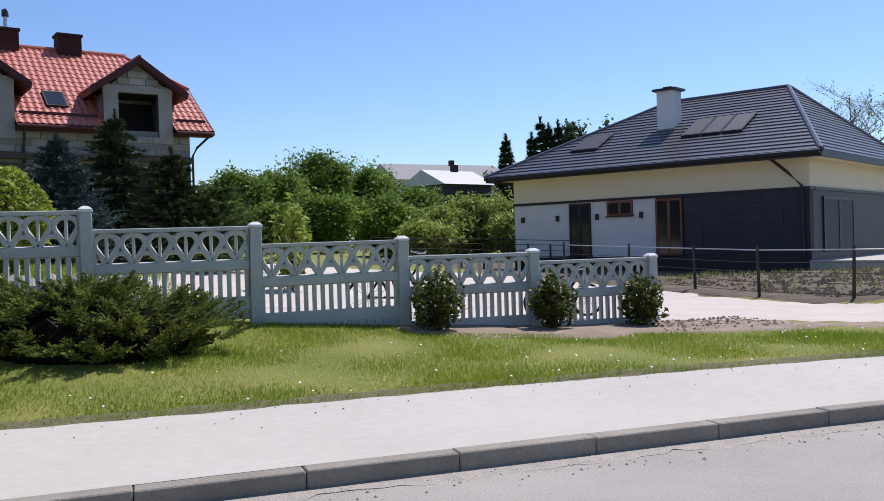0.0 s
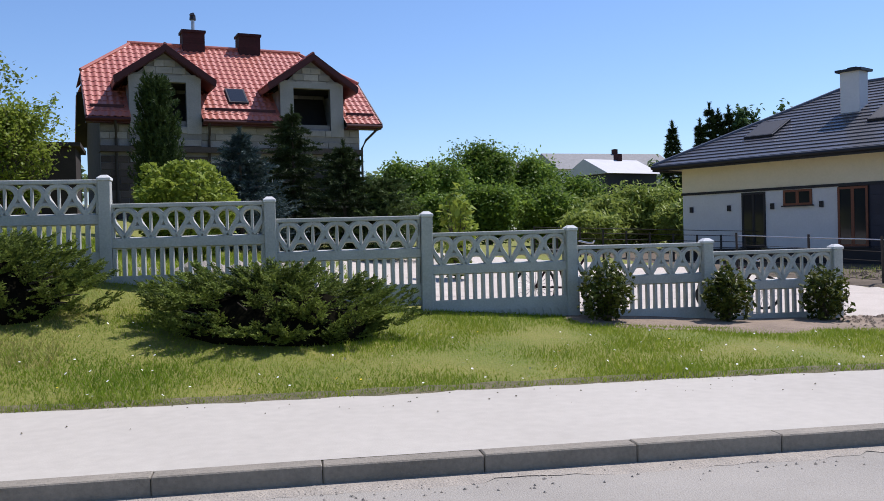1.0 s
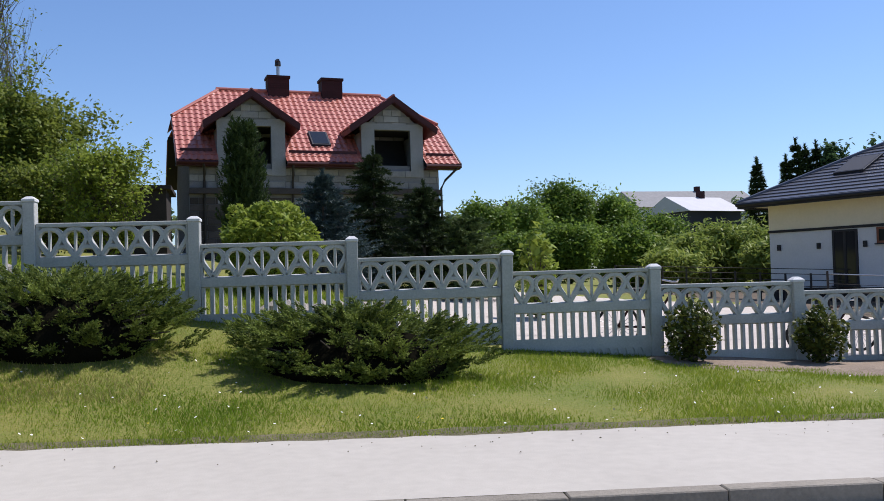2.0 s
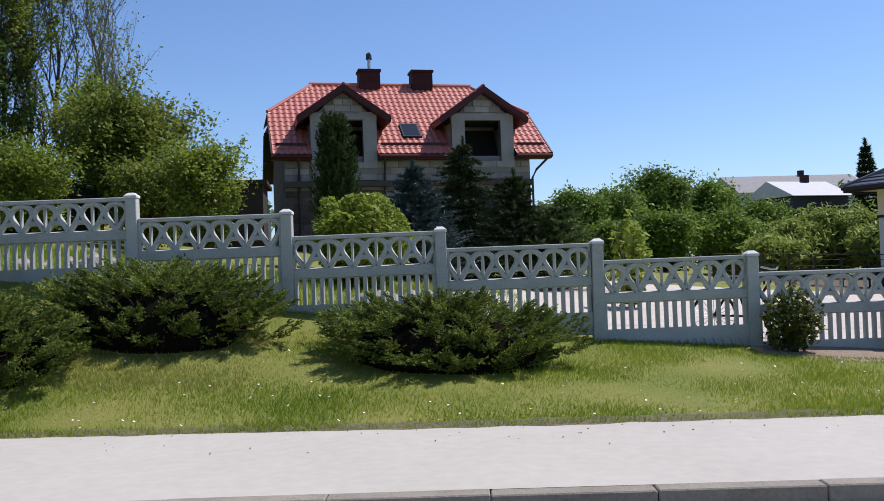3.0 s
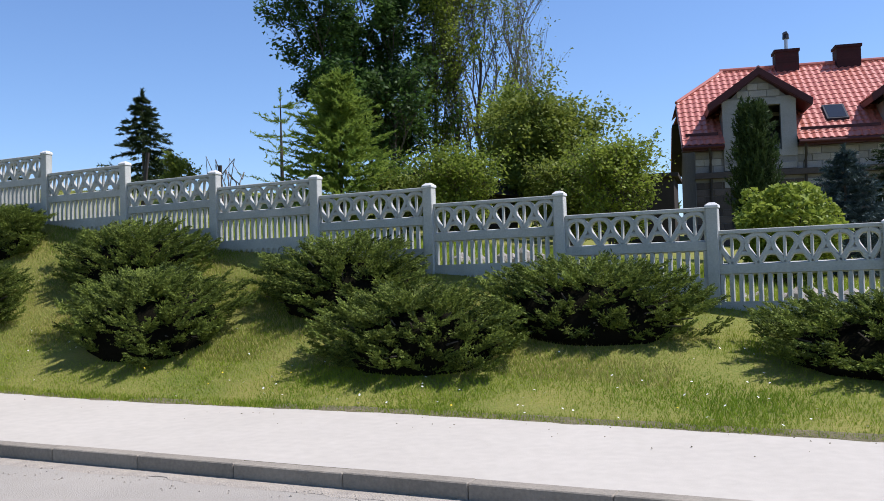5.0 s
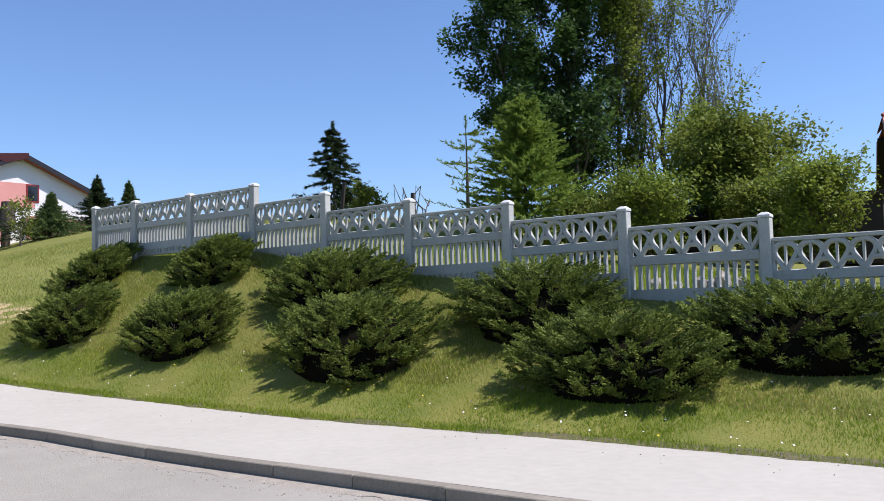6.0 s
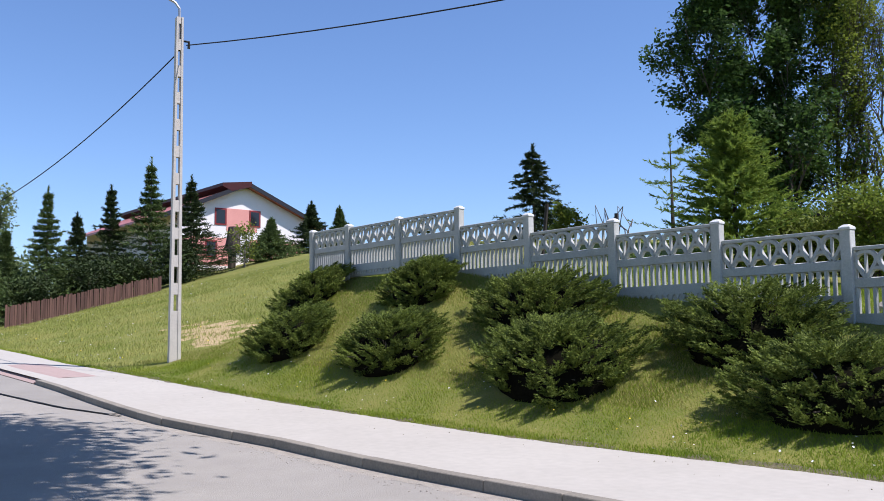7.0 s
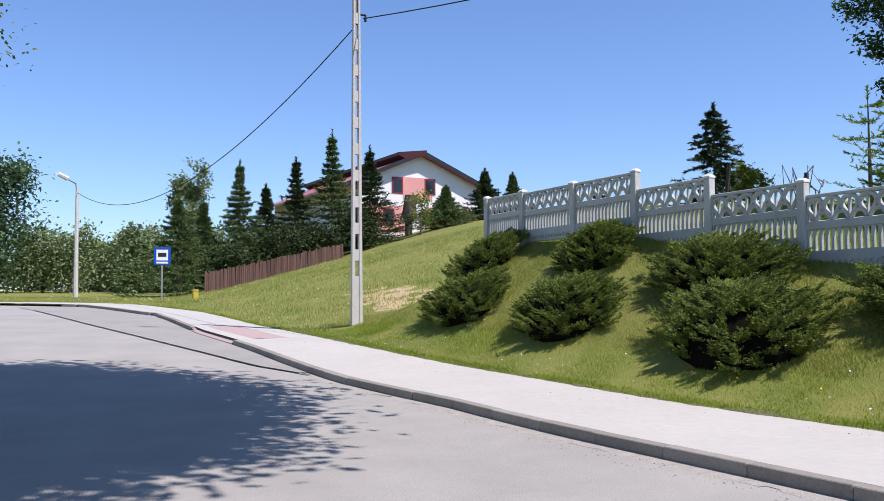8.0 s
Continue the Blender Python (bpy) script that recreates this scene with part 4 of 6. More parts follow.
woods("far_woods", [(-89, -18), (-88, -6), (-86.5, 3.9)], 22, 8.5, 11.8, L_FARD, "tall roadside trees far along the road", 0.26, 160, 330)
woods("far_woods", [(-92, 3), (-91, 7)], 5, 4.5, 6.5, L_FAR, "pale young trees far along the road", 0.22, 164, 150)
woods("far_woods", [(-134, 2), (-131, 14), (-112, 16), (-94, 15.5), (-84, 17)], 36, 4.2, 6.6, L_FAR, "belt of trees far beyond the road", 0.27, 165, 170)
woods("far_woods", [(-125, 20), (-110, 36), (-100, 48)], 26, 4, 7, L_FAR, "belt of trees far beyond the hill", 0.27, 161, 150)
woods("far_woods", [(-60, 110), (-20, 120), (10, 110), (30, 95)], 40, 5, 8, L_FAR, "belt of trees far behind the houses", 0.7, 162, 60)
woods("far_woods", [(44, 112), (60, 104), (80, 92), (100, 70)], 24, 6, 9, L_FAR, "belt of trees far behind the bungalow", 0.7, 163, 70)
# big trees over the near side of the road, whose shade falls on the asphalt
def road_tree(x, y, lobes, per, seed, extra=()):
    """A wide crown over the road on long limbs, leaves in loose clumps."""
    rng = np.random.default_rng(seed)
    e = thing("roadside_tree", "large leafy tree on the near verge of the road", "tree", (x, y, 0.1))
    base = np.array([x, y, 0.1])
    c = np.array(lobes[0][:3]) - base
    P = np.concatenate([np.array(q[:3]) - base + rnd_dirs(rng, q[6]) * (0.3 + 0.7 * rng.random((q[6], 1)) ** 0.5) * np.array(q[3:6]) for q in lobes])
    E = np.array(extra).reshape(-1, 3) - np.array([x, y, 0.1])
    bm = bmesh.new()
    tube(bm, [(0, 0, -0.2), (0.1, 0.2, 3), (c[0] * 0.3, c[1] * 0.3, 6), (c[0] * 0.7, c[1] * 0.7, c[2])], 0.34, 0.12, 9)
    hub = Vector((c[0] * 0.3, c[1] * 0.3, 5.6))
    for q in np.concatenate([P[::2], E]):
        q = Vector(q)
        tube(bm, [hub, hub.lerp(q, 0.5) + Vector((0, 0, 0.5)), q], 0.07, 0.012, 5)
    part("trunk", bm, M_BARK, e)
    pts = np.concatenate([q + rng.normal(0, 1, (per, 3)) * np.array([0.6, 0.6, 0.32]) for q in P])
    arr_mesh("crown", leaves(rng, pts, 0.15), 4, L_TALL, e)
    tips = np.concatenate([q + rng.normal(0, 1, (300, 3)) * np.array([0.5, 0.42, 0.3]) for q in E])
    arr_mesh("outer_spray", leaves(rng, tips, 0.06), 4, L_OLIVE, e)


# third lobe is out of view, added to block sky light and deepen shade
road_tree(-9.0, -4.2, [(-8.6, 2.75, 10.0, 5.2, 3.3, 1.9, 260), (-3.9, 0.5, 9.8, 2.3, 1.9, 1.2, 50), (-10.5, -4.5, 10.5, 7.5, 4.2, 3.2, 330)], 230, 170, [(-16.9, -0.75, 5.6), (-17.2, -0.95, 6.1), (-16.6, -1.0, 6.7), (-15.8, -1.4, 7.5), (-17.4, -1.5, 5.5)])


# ---- unfinished house with the red roof ----
HA = 14.0
red = thing("unfinished_house", "unfinished block house with a red metal tile roof and two dormers", "house", (-6.46, 30.6, 0), HA)
Z0, ZE, ZR, VR, UL = 1.2, 5.8, 9.25, 4.6, 10.43
SL = (ZR - ZE) / VR
WV = 0.42
D1, D2 = 2.6, 7.83
DW = 1.2


def tile_slope(bm, u_of, v0, v1, origin, du, dv, nrm, skip=None, row=0.35, wave=0.23):
    """Pressed metal tile sheet: waves across and a step at each row. u_of(v) gives the ends of a row."""
    origin, du, dv, nrm = Vector(origin), Vector(du), Vector(dv), Vector(nrm)
    lo, hi = min(u_of(v0)[0], u_of(v1)[0]), max(u_of(v0)[1], u_of(v1)[1])
    us = np.arange(lo, hi + wave / 12, wave / 6)
    nr = int(math.ceil((v1 - v0) / row))
    for j in range(nr):
        a, b = v0 + j * row, min(v1, v0 + (j + 1) * row)
        lines = []
        for v, lift in ((a, -0.012), (a, 0.02), (b, 0.0)):
            e0, e1 = u_of(min(v, v1))
            rowv = []
            for u in us:
                uc = min(max(u, e0), e1)
                h = 0.018 * math.cos(2 * math.pi * uc / wave) + lift
                rowv.append((uc, bm.verts.new(origin + du * uc + dv * v + nrm * h)))
            lines.append(rowv)
        for p, q in zip(lines, lines[1:]):
            for i in range(len(us) - 1):
                um = (p[i][0] + p[i + 1][0] + q[i][0] + q[i + 1][0]) / 4
                if max(abs(p[i][0] - p[i + 1][0]), abs(q[i][0] - q[i + 1][0])) < 1e-5 or (skip and skip(um, (a + b) / 2)):
                    continue
                bm.faces.new((p[i][1], p[i + 1][1], q[i + 1][1], q[i][1]))


def main_ends(s):
    z = ZE + s * SL / math.sqrt(1 + SL * SL)
    k = max(0.0, (z - 7.75) / (ZR - 7.75)) * 1.9
    return k, UL - k


roof = new("roof")
roof.parent = red
cs = 1 / math.sqrt(1 + SL * SL)
sn = SL * cs
LEN = VR / cs
bm = bmesh.new()
tile_slope(bm, main_ends, 0, LEN, (0, 0, ZE), (1, 0, 0), (0, cs, sn), (0, -sn, cs), lambda u, s: (s < 0.62 and min(abs(u - D1), abs(u - D2)) < DW) or (s < 2.3 and min(abs(u - D1), abs(u - D2)) < DW - 0.1))
part("tile_sheet", bm, M_RED, roof, "red pressed metal roof tiles")
bm = bmesh.new()
tile_slope(bm, main_ends, 0, LEN, (0, 2 * VR, ZE), (1, 0, 0), (0, -cs, sn), (0, sn, cs), row=0.7)
part("tile_sheet", bm, M_RED, roof)
for s, x in ((1, 0.0), (-1, UL)):
    bm = bmesh.new()
    a = [(x, 2.6, 7.75), (x, 2 * VR - 2.6, 7.75), (x + s * 1.9, VR, ZR)]
    prism(bm, a, (0, 0, 0.03))
    part("hip", bm, M_RED, roof)
for name, pts, r in [("ridge_cap", [(1.8, VR, ZR + 0.02), (UL - 1.8, VR, ZR + 0.02)], 0.08), ("hip_cap", [(0, 2.55, 7.76), (1.9, VR, ZR)], 0.07), ("hip_cap", [(UL, 2.55, 7.76), (UL - 1.9, VR, ZR)], 0.07)]:
    part(name, tube(bmesh.new(), pts, r, r, 8), M_RED, roof)
for x in (-0.02, UL - 0.02):
    bm = bmesh.new()
    prism(bm, [(x, -0.05, ZE - 0.16), (x, -0.05, ZE + 0.02), (x, 2.62, 7.78), (x, 2.62, 7.58)], (0.05, 0, 0))
    part("verge_board", bm, M_REDTRIM, roof)
bm = bmesh.new()
prism(bm, [(0.72, 1.75, ZE - 0.1), (0.72, 2 * VR - 0.6, ZE - 0.1), (0.72, VR + 2, 7.5), (0.72, VR - 2, 7.5)], (UL - 1.75, 0, 0))
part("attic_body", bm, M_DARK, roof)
for a, b in ((0.0, D1 - DW), (D1 + DW, D2 - DW), (D2 + DW, UL)):
    boxed("fascia", (a, b, -0.03, 0.02, ZE - 0.17, ZE - 0.02), M_REDTRIM, roof)
    part("gutter", tube(bmesh.new(), [(a, -0.09, ZE - 0.1), (b, -0.09, ZE - 0.1)], 0.06, 0.06, 8), M_REDTRIM, roof)
    if b - a > 1.2:
        boxed("snow_guard", (a + 0.15, b - 0.15, 0.42, 0.45, ZE + 0.36, ZE + 0.46), M_REDTRIM, roof)
    boxed("soffit", (a, b, 0.0, WV, ZE - 0.2, ZE - 0.17), M_REDTRIM, roof)
for lo, hi, side in ((0.02, 1.35, 1), (UL - 1.35, UL - 0.02, 1), (0.02, UL - 0.02, -1)):
    y0, y1 = (0.05, 2.55) if side == 1 else (2 * VR - 0.05, 2 * VR - 2.55)
    part("roof_boarding", prism(bmesh.new(), [(lo, y0, ZE - 0.06), (lo, y0, ZE - 0.14), (lo, y1, ZE + 2.5 * SL - 0.14), (lo, y1, ZE + 2.5 * SL - 0.06)], (hi - lo, 0, 0)), M_BOARD, roof)
# front wall: mortar bed with separate blocks
wall = boxed("wall", (0.45, UL - 0.75, WV + 0.02, WV + 0.26, Z0, ZE - 0.05), M_MORTAR, red, "aerated concrete block wall, unplastered")
# left side wall: darker than the right one, its shade put into the colour
link_bm("wall", prism(bmesh.new(), [(0.45, WV + 0.26, Z0), (0.45, 2 * VR - 0.5, Z0), (0.45, 2 * VR - 0.5, ZE + 0.1), (0.45, VR + 2.1, 7.45), (0.45, VR - 2.1, 7.45), (0.45, WV + 0.26, ZE + 0.05)], (0.25, 0, 0)), M_DARKBLOCK, red)
link_bm("wall", prism(bmesh.new(), [(UL - 1.0, WV + 0.26, Z0), (UL - 1.0, 2 * VR - 0.5, Z0), (UL - 1.0, 2 * VR - 0.5, ZE + 0.1), (UL - 1.0, VR + 2.1, 7.45), (UL - 1.0, VR - 2.1, 7.45), (UL - 1.0, WV + 0.26, ZE + 0.05)], (0.25, 0, 0)), M_BLOCK, red)
boxed("wall", (0.7, UL - 1.0, 2 * VR - 0.75, 2 * VR - 0.5, Z0, ZE), M_BLOCK, red)
boxed("ceiling_slab", (0.42, UL - 0.72, WV - 0.22, WV + 0.6, 4.64, 4.84), M_DARKBLOCK, red, "dark concrete ring beam")
bb = bmesh.new()
box(bb, 0.008, 0.582, -0.02, 0.03, 0.008, 0.232, bevel=0.008)
block_mesh = bpy.data.meshes.new("block")
bb.to_mesh(block_mesh)
bb.free()
block_mesh.materials.append(M_BLOCK)


# darker copy of the block for the ground floor
dark_mesh = block_mesh.copy()
dark_mesh.materials[0] = M_DARKBLOCK


def blocks(parent, u0, u1, z0, z1, v, hole=None, top=None, mesh=block_mesh):
    n = 0
    for j in range(int((z1 - z0) / 0.24 + 0.01)):
        u = u0 - (0.3 if j % 2 else 0.0)
        while u < u1 - 0.02:
            a, b = max(u, u0), min(u + 0.59, u1)
            zc = z0 + (j + 0.5) * 0.24
            um = (a + b) / 2
            half = top(zc + 0.12) if top else None
            if half is not None:
                a, b = max(a, half[0]), min(b, half[1])
            for p, q in ([(a, b)] if not hole or not (hole[2] < zc < hole[3]) else [(a, min(b, hole[0])), (max(a, hole[1]), b)]):
                if q - p > 0.06:
                    o = new("block", mesh)
                    o.parent = parent
                    o.matrix_basis = Matrix.Translation((p, v, z0 + j * 0.24)) @ Matrix.Diagonal(((q - p) / 0.59, 1, 1, 1))
                    n += 1
            u += 0.59
    return n


blocks(wall, 0.45, UL - 0.75, 1.64, 4.6, WV + 0.01, mesh=dark_mesh)
blocks(wall, 0.45, UL - 0.75, 4.85, 5.72, WV + 0.01)
for u0, u1 in ((1.6, 3.0), (4.2, 5.4), (7.2, 8.6)):
    # no hole is cut: a flat dark panel paints the opening's shade
    boxed("window_opening", (u0, u1, WV - 0.02, WV + 0.01, 2.9, 4.3), M_DARK, red, "near-black panel painting the shade of an unglazed window opening")
    boxed("lintel", (u0 - 0.2, u1 + 0.2, WV - 0.03, WV + 0.01, 4.3, 4.5), M_CONC, red)


def dormer(uc):
    d = new("dormer")
    d.parent = red
    d.location = (uc, 0, 0)
    zt, zf, hw = 8.3, 7.15, 1.68
    sl = (zt - zf) / hw

    def gable(z):
        k = (zt - 0.22 - z) / sl
        return (-min(DW, k), min(DW, k))
    hole = (-0.7, 0.7, 5.5, 7.08)
    ZL = 4.86
    for a, b, z0, z1 in ((-DW, -0.7, ZL, 7.1), (0.7, DW, ZL, 7.1), (-0.7, 0.7, ZL, 5.5)):
        boxed("wall", (a, b, WV - 0.1, WV + 0.12, z0, z1), M_MORTAR, d)
    bm = bmesh.new()
    prism(bm, [(-DW, WV - 0.1, 7.1), (DW, WV - 0.1, 7.1), (0, WV - 0.1, zt - 0.15)], (0, 0.22, 0))
    g = part("gable_wall", bm, M_MORTAR, d)
    blocks(g, -DW, DW, 7.12, 8.2, WV - 0.115, None, gable)
    blocks(g, -DW, DW, ZL, 5.3, WV - 0.115)
    blocks(g, -0.7, 0.7, 5.3, 5.55, WV - 0.115)
    for a, b in ((-DW, -0.7), (0.7, DW)):
        boxed("concrete_pillar", (a, b, WV - 0.135, WV + 0.1, 5.3, 7.1), M_CONC, d)
    boxed("lintel", (-DW - 0.01, DW + 0.01, WV - 0.137, WV + 0.1, 7.08, 7.3), M_CONC, d)
    boxed("cheek", (-DW, -DW + 0.15, WV + 0.1, 3.0, ZL, 7.0), M_CONC, d)
    boxed("cheek", (DW - 0.15, DW, WV + 0.1, 3.0, ZL, 7.0), M_CONC, d)
    inner = boxed("recess_wall", (-1.1, 1.1, 2.4, 2.6, ZL, 7.3), M_MORTAR, d)
    blocks(inner, -1.1, 1.1, 5.0, 7.2, 2.39)
    boxed("recess_floor", (-1.1, 1.1, WV, 2.5, 5.3, 5.42), M_CONC, d)
    # added ceiling, coloured dark to deepen the shade in the recess
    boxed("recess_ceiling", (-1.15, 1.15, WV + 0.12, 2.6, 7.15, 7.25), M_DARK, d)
    for s in (1, -1):
        bm = bmesh.new()
        L = math.hypot(hw, zt - zf)
        tile_slope(bm, lambda q: (0, 3.6), 0, L, (s * hw, 0.02, zf), (0, 1, 0), (-s * hw / L, 0, (zt - zf) / L), (s * (zt - zf) / L, 0, hw / L))
        part("tile_sheet", bm, M_RED, d)
        bm = bmesh.new()
        prism(bm, [(s * hw, 0, zf - 0.05), (s * (hw - 0.02), 0, zf - 0.24), (0, 0, zt - 0.24), (0, 0, zt - 0.03)], (0, 3.4, 0))
        part("roof_board", bm, M_REDTRIM, d)
        bm = bmesh.new()
        prism(bm, [(s * (hw + 0.03), -0.03, zf + 0.0), (s * (hw + 0.0), -0.03, zf - 0.22), (0, -0.03, zt - 0.2), (0, -0.03, zt + 0.03)], (0, 0.05, 0))
        part("barge_board", bm, M_REDTRIM, d)
    part("ridge_cap", tube(bmesh.new(), [(0, 0, zt + 0.02), (0, 3.4, zt + 0.02)], 0.07, 0.07, 8), M_RED, d)


dormer(D1)
dormer(D2)


def on_slope(name, u, s, w, h, parent):
    e = new(name)
    e.parent = parent
    e.matrix_basis = Matrix.Translation((u, s * cs, ZE + s * sn)) @ Matrix.Rotation(math.atan2(SL, 1), 4, "X")
    boxed("frame", (0, w, 0, h, 0.0, 0.09), M_GRAPH, e, "", 0.01)
    boxed("pane", (0.07, w - 0.07, 0.07, h - 0.07, 0.085, 0.098), M_GLASS, e)


on_slope("skylight", 4.9, 1.15, 0.72, 1.05, red)
for u, w in ((3.84, 0.84), (6.04, 0.85)):
    c = boxed("chimney", (u, u + w, VR - 0.35, VR + 0.35, ZR - 0.6, 9.78), M_CHIM, red, "dark red clinker chimney")
    boxed("cap", (u - 0.05, u + w + 0.05, VR - 0.4, VR + 0.4, 9.76, 9.86), M_CHIM, c)
    for k in range(6):
        boxed("brick_course", (u - 0.006, u + w + 0.006, VR - 0.356, VR + 0.356, ZR - 0.02 + k * 0.085, ZR + 0.05 + k * 0.085), M_CHIM, c)
part("vent_pipe", tube(bmesh.new(), [(4.3, VR, 9.8), (4.3, VR, 10.35)], 0.07, 0.07, 8), M_STEEL, red, "steel chimney pipe with a cowl")
part("cowl", tube(bmesh.new(), [(4.3, VR, 10.33), (4.3, VR, 10.5), (4.26, VR - 0.05, 10.56)], 0.13, 0.1, 8), M_GRAPH, red)
for u in (0.9, 4.0):
    part("drainpipe", tube(bmesh.new(), [(u, -0.09, ZE - 0.14), (u + 0.05, 0.2, ZE - 0.5), (u + 0.05, WV - 0.08, ZE - 0.7), (u + 0.05, WV - 0.08, Z0)], 0.045, 0.045, 8), M_WIREPOST, red)
part("downpipe", tube(bmesh.new(), [(UL - 0.1, -0.05, ZE - 0.12), (UL - 0.55, 0.25, ZE - 0.6), (UL - 0.68, WV - 0.06, ZE - 0.9), (UL - 0.68, WV - 0.06, Z0)], 0.045, 0.045, 8), M_WIREPOST, red)

# dark sheds beside the house and among the trees
shed = thing("shed", "low dark board shed behind the bushes", "shed", (-7.6, 27.5, gz(-7.6, 27.5)), 8)
boxed("wall", (-1.6, 1.4, 0, 2.4, 0, 2.0), M_BOARD, shed)
boxed("roof", (-1.75, 1.55, -0.2, 2.6, 2.0, 2.12), M_BOARD, shed)
shed2 = thing("shed", "dark pitched shed roof among the trees", "shed", (-12.6, 23.2, gz(-12.6, 23.2)), -10)
boxed("wall", (-1.6, 1.6, 0, 2.5, 0, 1.0), M_BOARD, shed2)
bm = bmesh.new()
prism(bm, [(-2.0, -0.3, 0.95), (2.0, -0.3, 0.95), (0.5, -0.3, 1.75), (-0.2, -0.3, 1.75)], (0, 3.1, 0))
part("roof", bm, M_BOARD, shed2)

# ---- bungalow ----
BA = 118.5
bung = thing("bungalow", "new white and graphite bungalow with a dark hipped tile roof", "house", (19.4, 20.3, 0), BA)
# along +x the long wall, +y towards the camera's side; the house lies on -y
BL, BW, BT = 10.8, 9.6, 3.83
boxed("wall", (5.0, BL, -0.3, 0, 0.8, 2.78), M_WHITE, bung, "white rendered wall")
boxed("wall", (BL - 0.3, BL, -BW, -0.3, 0.8, 3.4), M_WHITE, bung)
boxed("wall", (0.3, BL - 0.3, -BW, -BW + 0.3, 0.8, 3.4), M_WHITE, bung)
boxed("wall", (0, 0.3, -BW, 0, 0.8, 2.78), M_SLATE, bung)
boxed("upper_wall", (-0.01, BL + 0.01, -0.32, 0.01, 2.8, BT), M_CREAM, bung, "cream rendered wall band under the eaves")
boxed("upper_wall", (-0.01, 0.3, -BW, -0.32, 2.8, BT), M_CREAM, bung)
boxed("trim_band", (-0.04, BL + 0.04, -0.3, 0.05, 2.73, 2.82), M_GRAPH, bung, "black band between the two renders")
boxed("trim_band", (-0.05, 0.2, -BW, -0.3, 2.73, 2.82), M_GRAPH, bung)
boxed("plinth", (-0.03, BL + 0.03, -BW, 0.03, 0.0, 0.8), M_GRAPH, bung, "dark plinth")
boxed("terrace", (-2.6, -0.05, -BW, 0.3, 0.3, 0.62), M_PAVE, bung, "pale concrete terrace slab", 0.01)
boxed("room", (0.35, BL - 0.35, -BW + 0.35, -0.9, 0.8, 3.3), M_DARK, bung)
clad = boxed("cladding", (0, 4.05, -0.3, -0.02, 0.8, 2.76), M_SLATE, bung, "graphite stone slab cladding")
sb = bmesh.new()
box(sb, 0.002, 0.637, -0.02, 0.012, 0.002, 0.313, bevel=0.003)
slab_mesh = bpy.data.meshes.new("slab")
sb.to_mesh(slab_mesh)
sb.free()
slab_mesh.materials.append(M_SLATE)
for j in range(6):
    for k in range(6):
        o = new("slab", slab_mesh)
        o.parent = clad
        o.location = (0.15 + 0.64 * k, 0.0, 0.84 + 0.315 * j)


def window(parent, u0, u1, z0, z1, v=0.0, mull=0, frame=M_FRAME, name="window"):
    w = new(name)
    w.parent = parent
    boxed("reveal", (u0, u1, v - 0.02, v + 0.006, z0, z1), M_GRAPH, w)
    boxed("pane", (u0 + 0.07, u1 - 0.07, v + 0.0, v + 0.012, z0 + 0.07, z1 - 0.07), M_GLASS, w)
    t = 0.07
    for d in ((u0, u0 + t, z0, z1), (u1 - t, u1, z0, z1), (u0 + t, u1 - t, z0, z0 + t), (u0 + t, u1 - t, z1 - t, z1)):
        boxed("frame", (d[0], d[1], v - 0.01, v + 0.03, d[2], d[3]), frame, w)
    for k in range(mull):
        c = u0 + (u1 - u0) * (k + 1) / (mull + 1)
        boxed("mullion", (c - 0.05, c + 0.05, v - 0.01, v + 0.028, z0 + t, z1 - t), frame, w)
    boxed("sill", (u0 - 0.05, u1 + 0.05, v, v + 0.08, z0 - 0.04, z0), M_GRAPH, w)


window(bung, 7.5, 8.38, 0.86, 2.7, 0.02, 1, M_GRAPH)
window(bung, 5.85, 6.84, 2.2, 2.71, 0.02, 1)
boxed("door_surround", (4.05, 5.0, -0.3, -0.01, 0.8, 2.76), M_GRAPH, bung)
window(bung, 4.05, 5.0, 0.84, 2.7, 0.03, 1)
part("downpipe", tube(bmesh.new(), [(1.0, 0.75, BT - 0.05), (0.55, 0.3, BT - 0.55), (0.2, 0.09, 2.85), (0.2, 0.09, 0.7)], 0.05, 0.05, 8), M_GRAPH, bung)
for u in (10.4, 8.87, 7.23, 5.53):
    boxed("wall_lamp", (u - 0.05, u + 0.05, 0.0, 0.1, 2.1, 2.3), M_GRAPH, bung, "small dark wall lamp")
# glazed end towards the road
wn2 = new("terrace_window")
wn2.parent = bung
boxed("pane", (-0.03, -0.015, -4.2, -1.2, 0.84, 2.5), M_DULL, wn2)
for y in (-4.2, -2.7, -1.2):
    boxed("frame", (-0.05, 0.0, y - 0.05, y + 0.05, 0.82, 2.55), M_GRAPH, wn2)
boxed("frame", (-0.05, 0.0, -4.2, -1.2, 2.45, 2.55), M_GRAPH, wn2)

OV = 0.8
e0, e1, w0, w1 = -0.6, BL + 0.7, OV, -BW - OV
RI0, RI1, RV, RZ_ = 2.2, 6.7, -BW / 2, 6.62
broof = new("roof")
broof.parent = bung


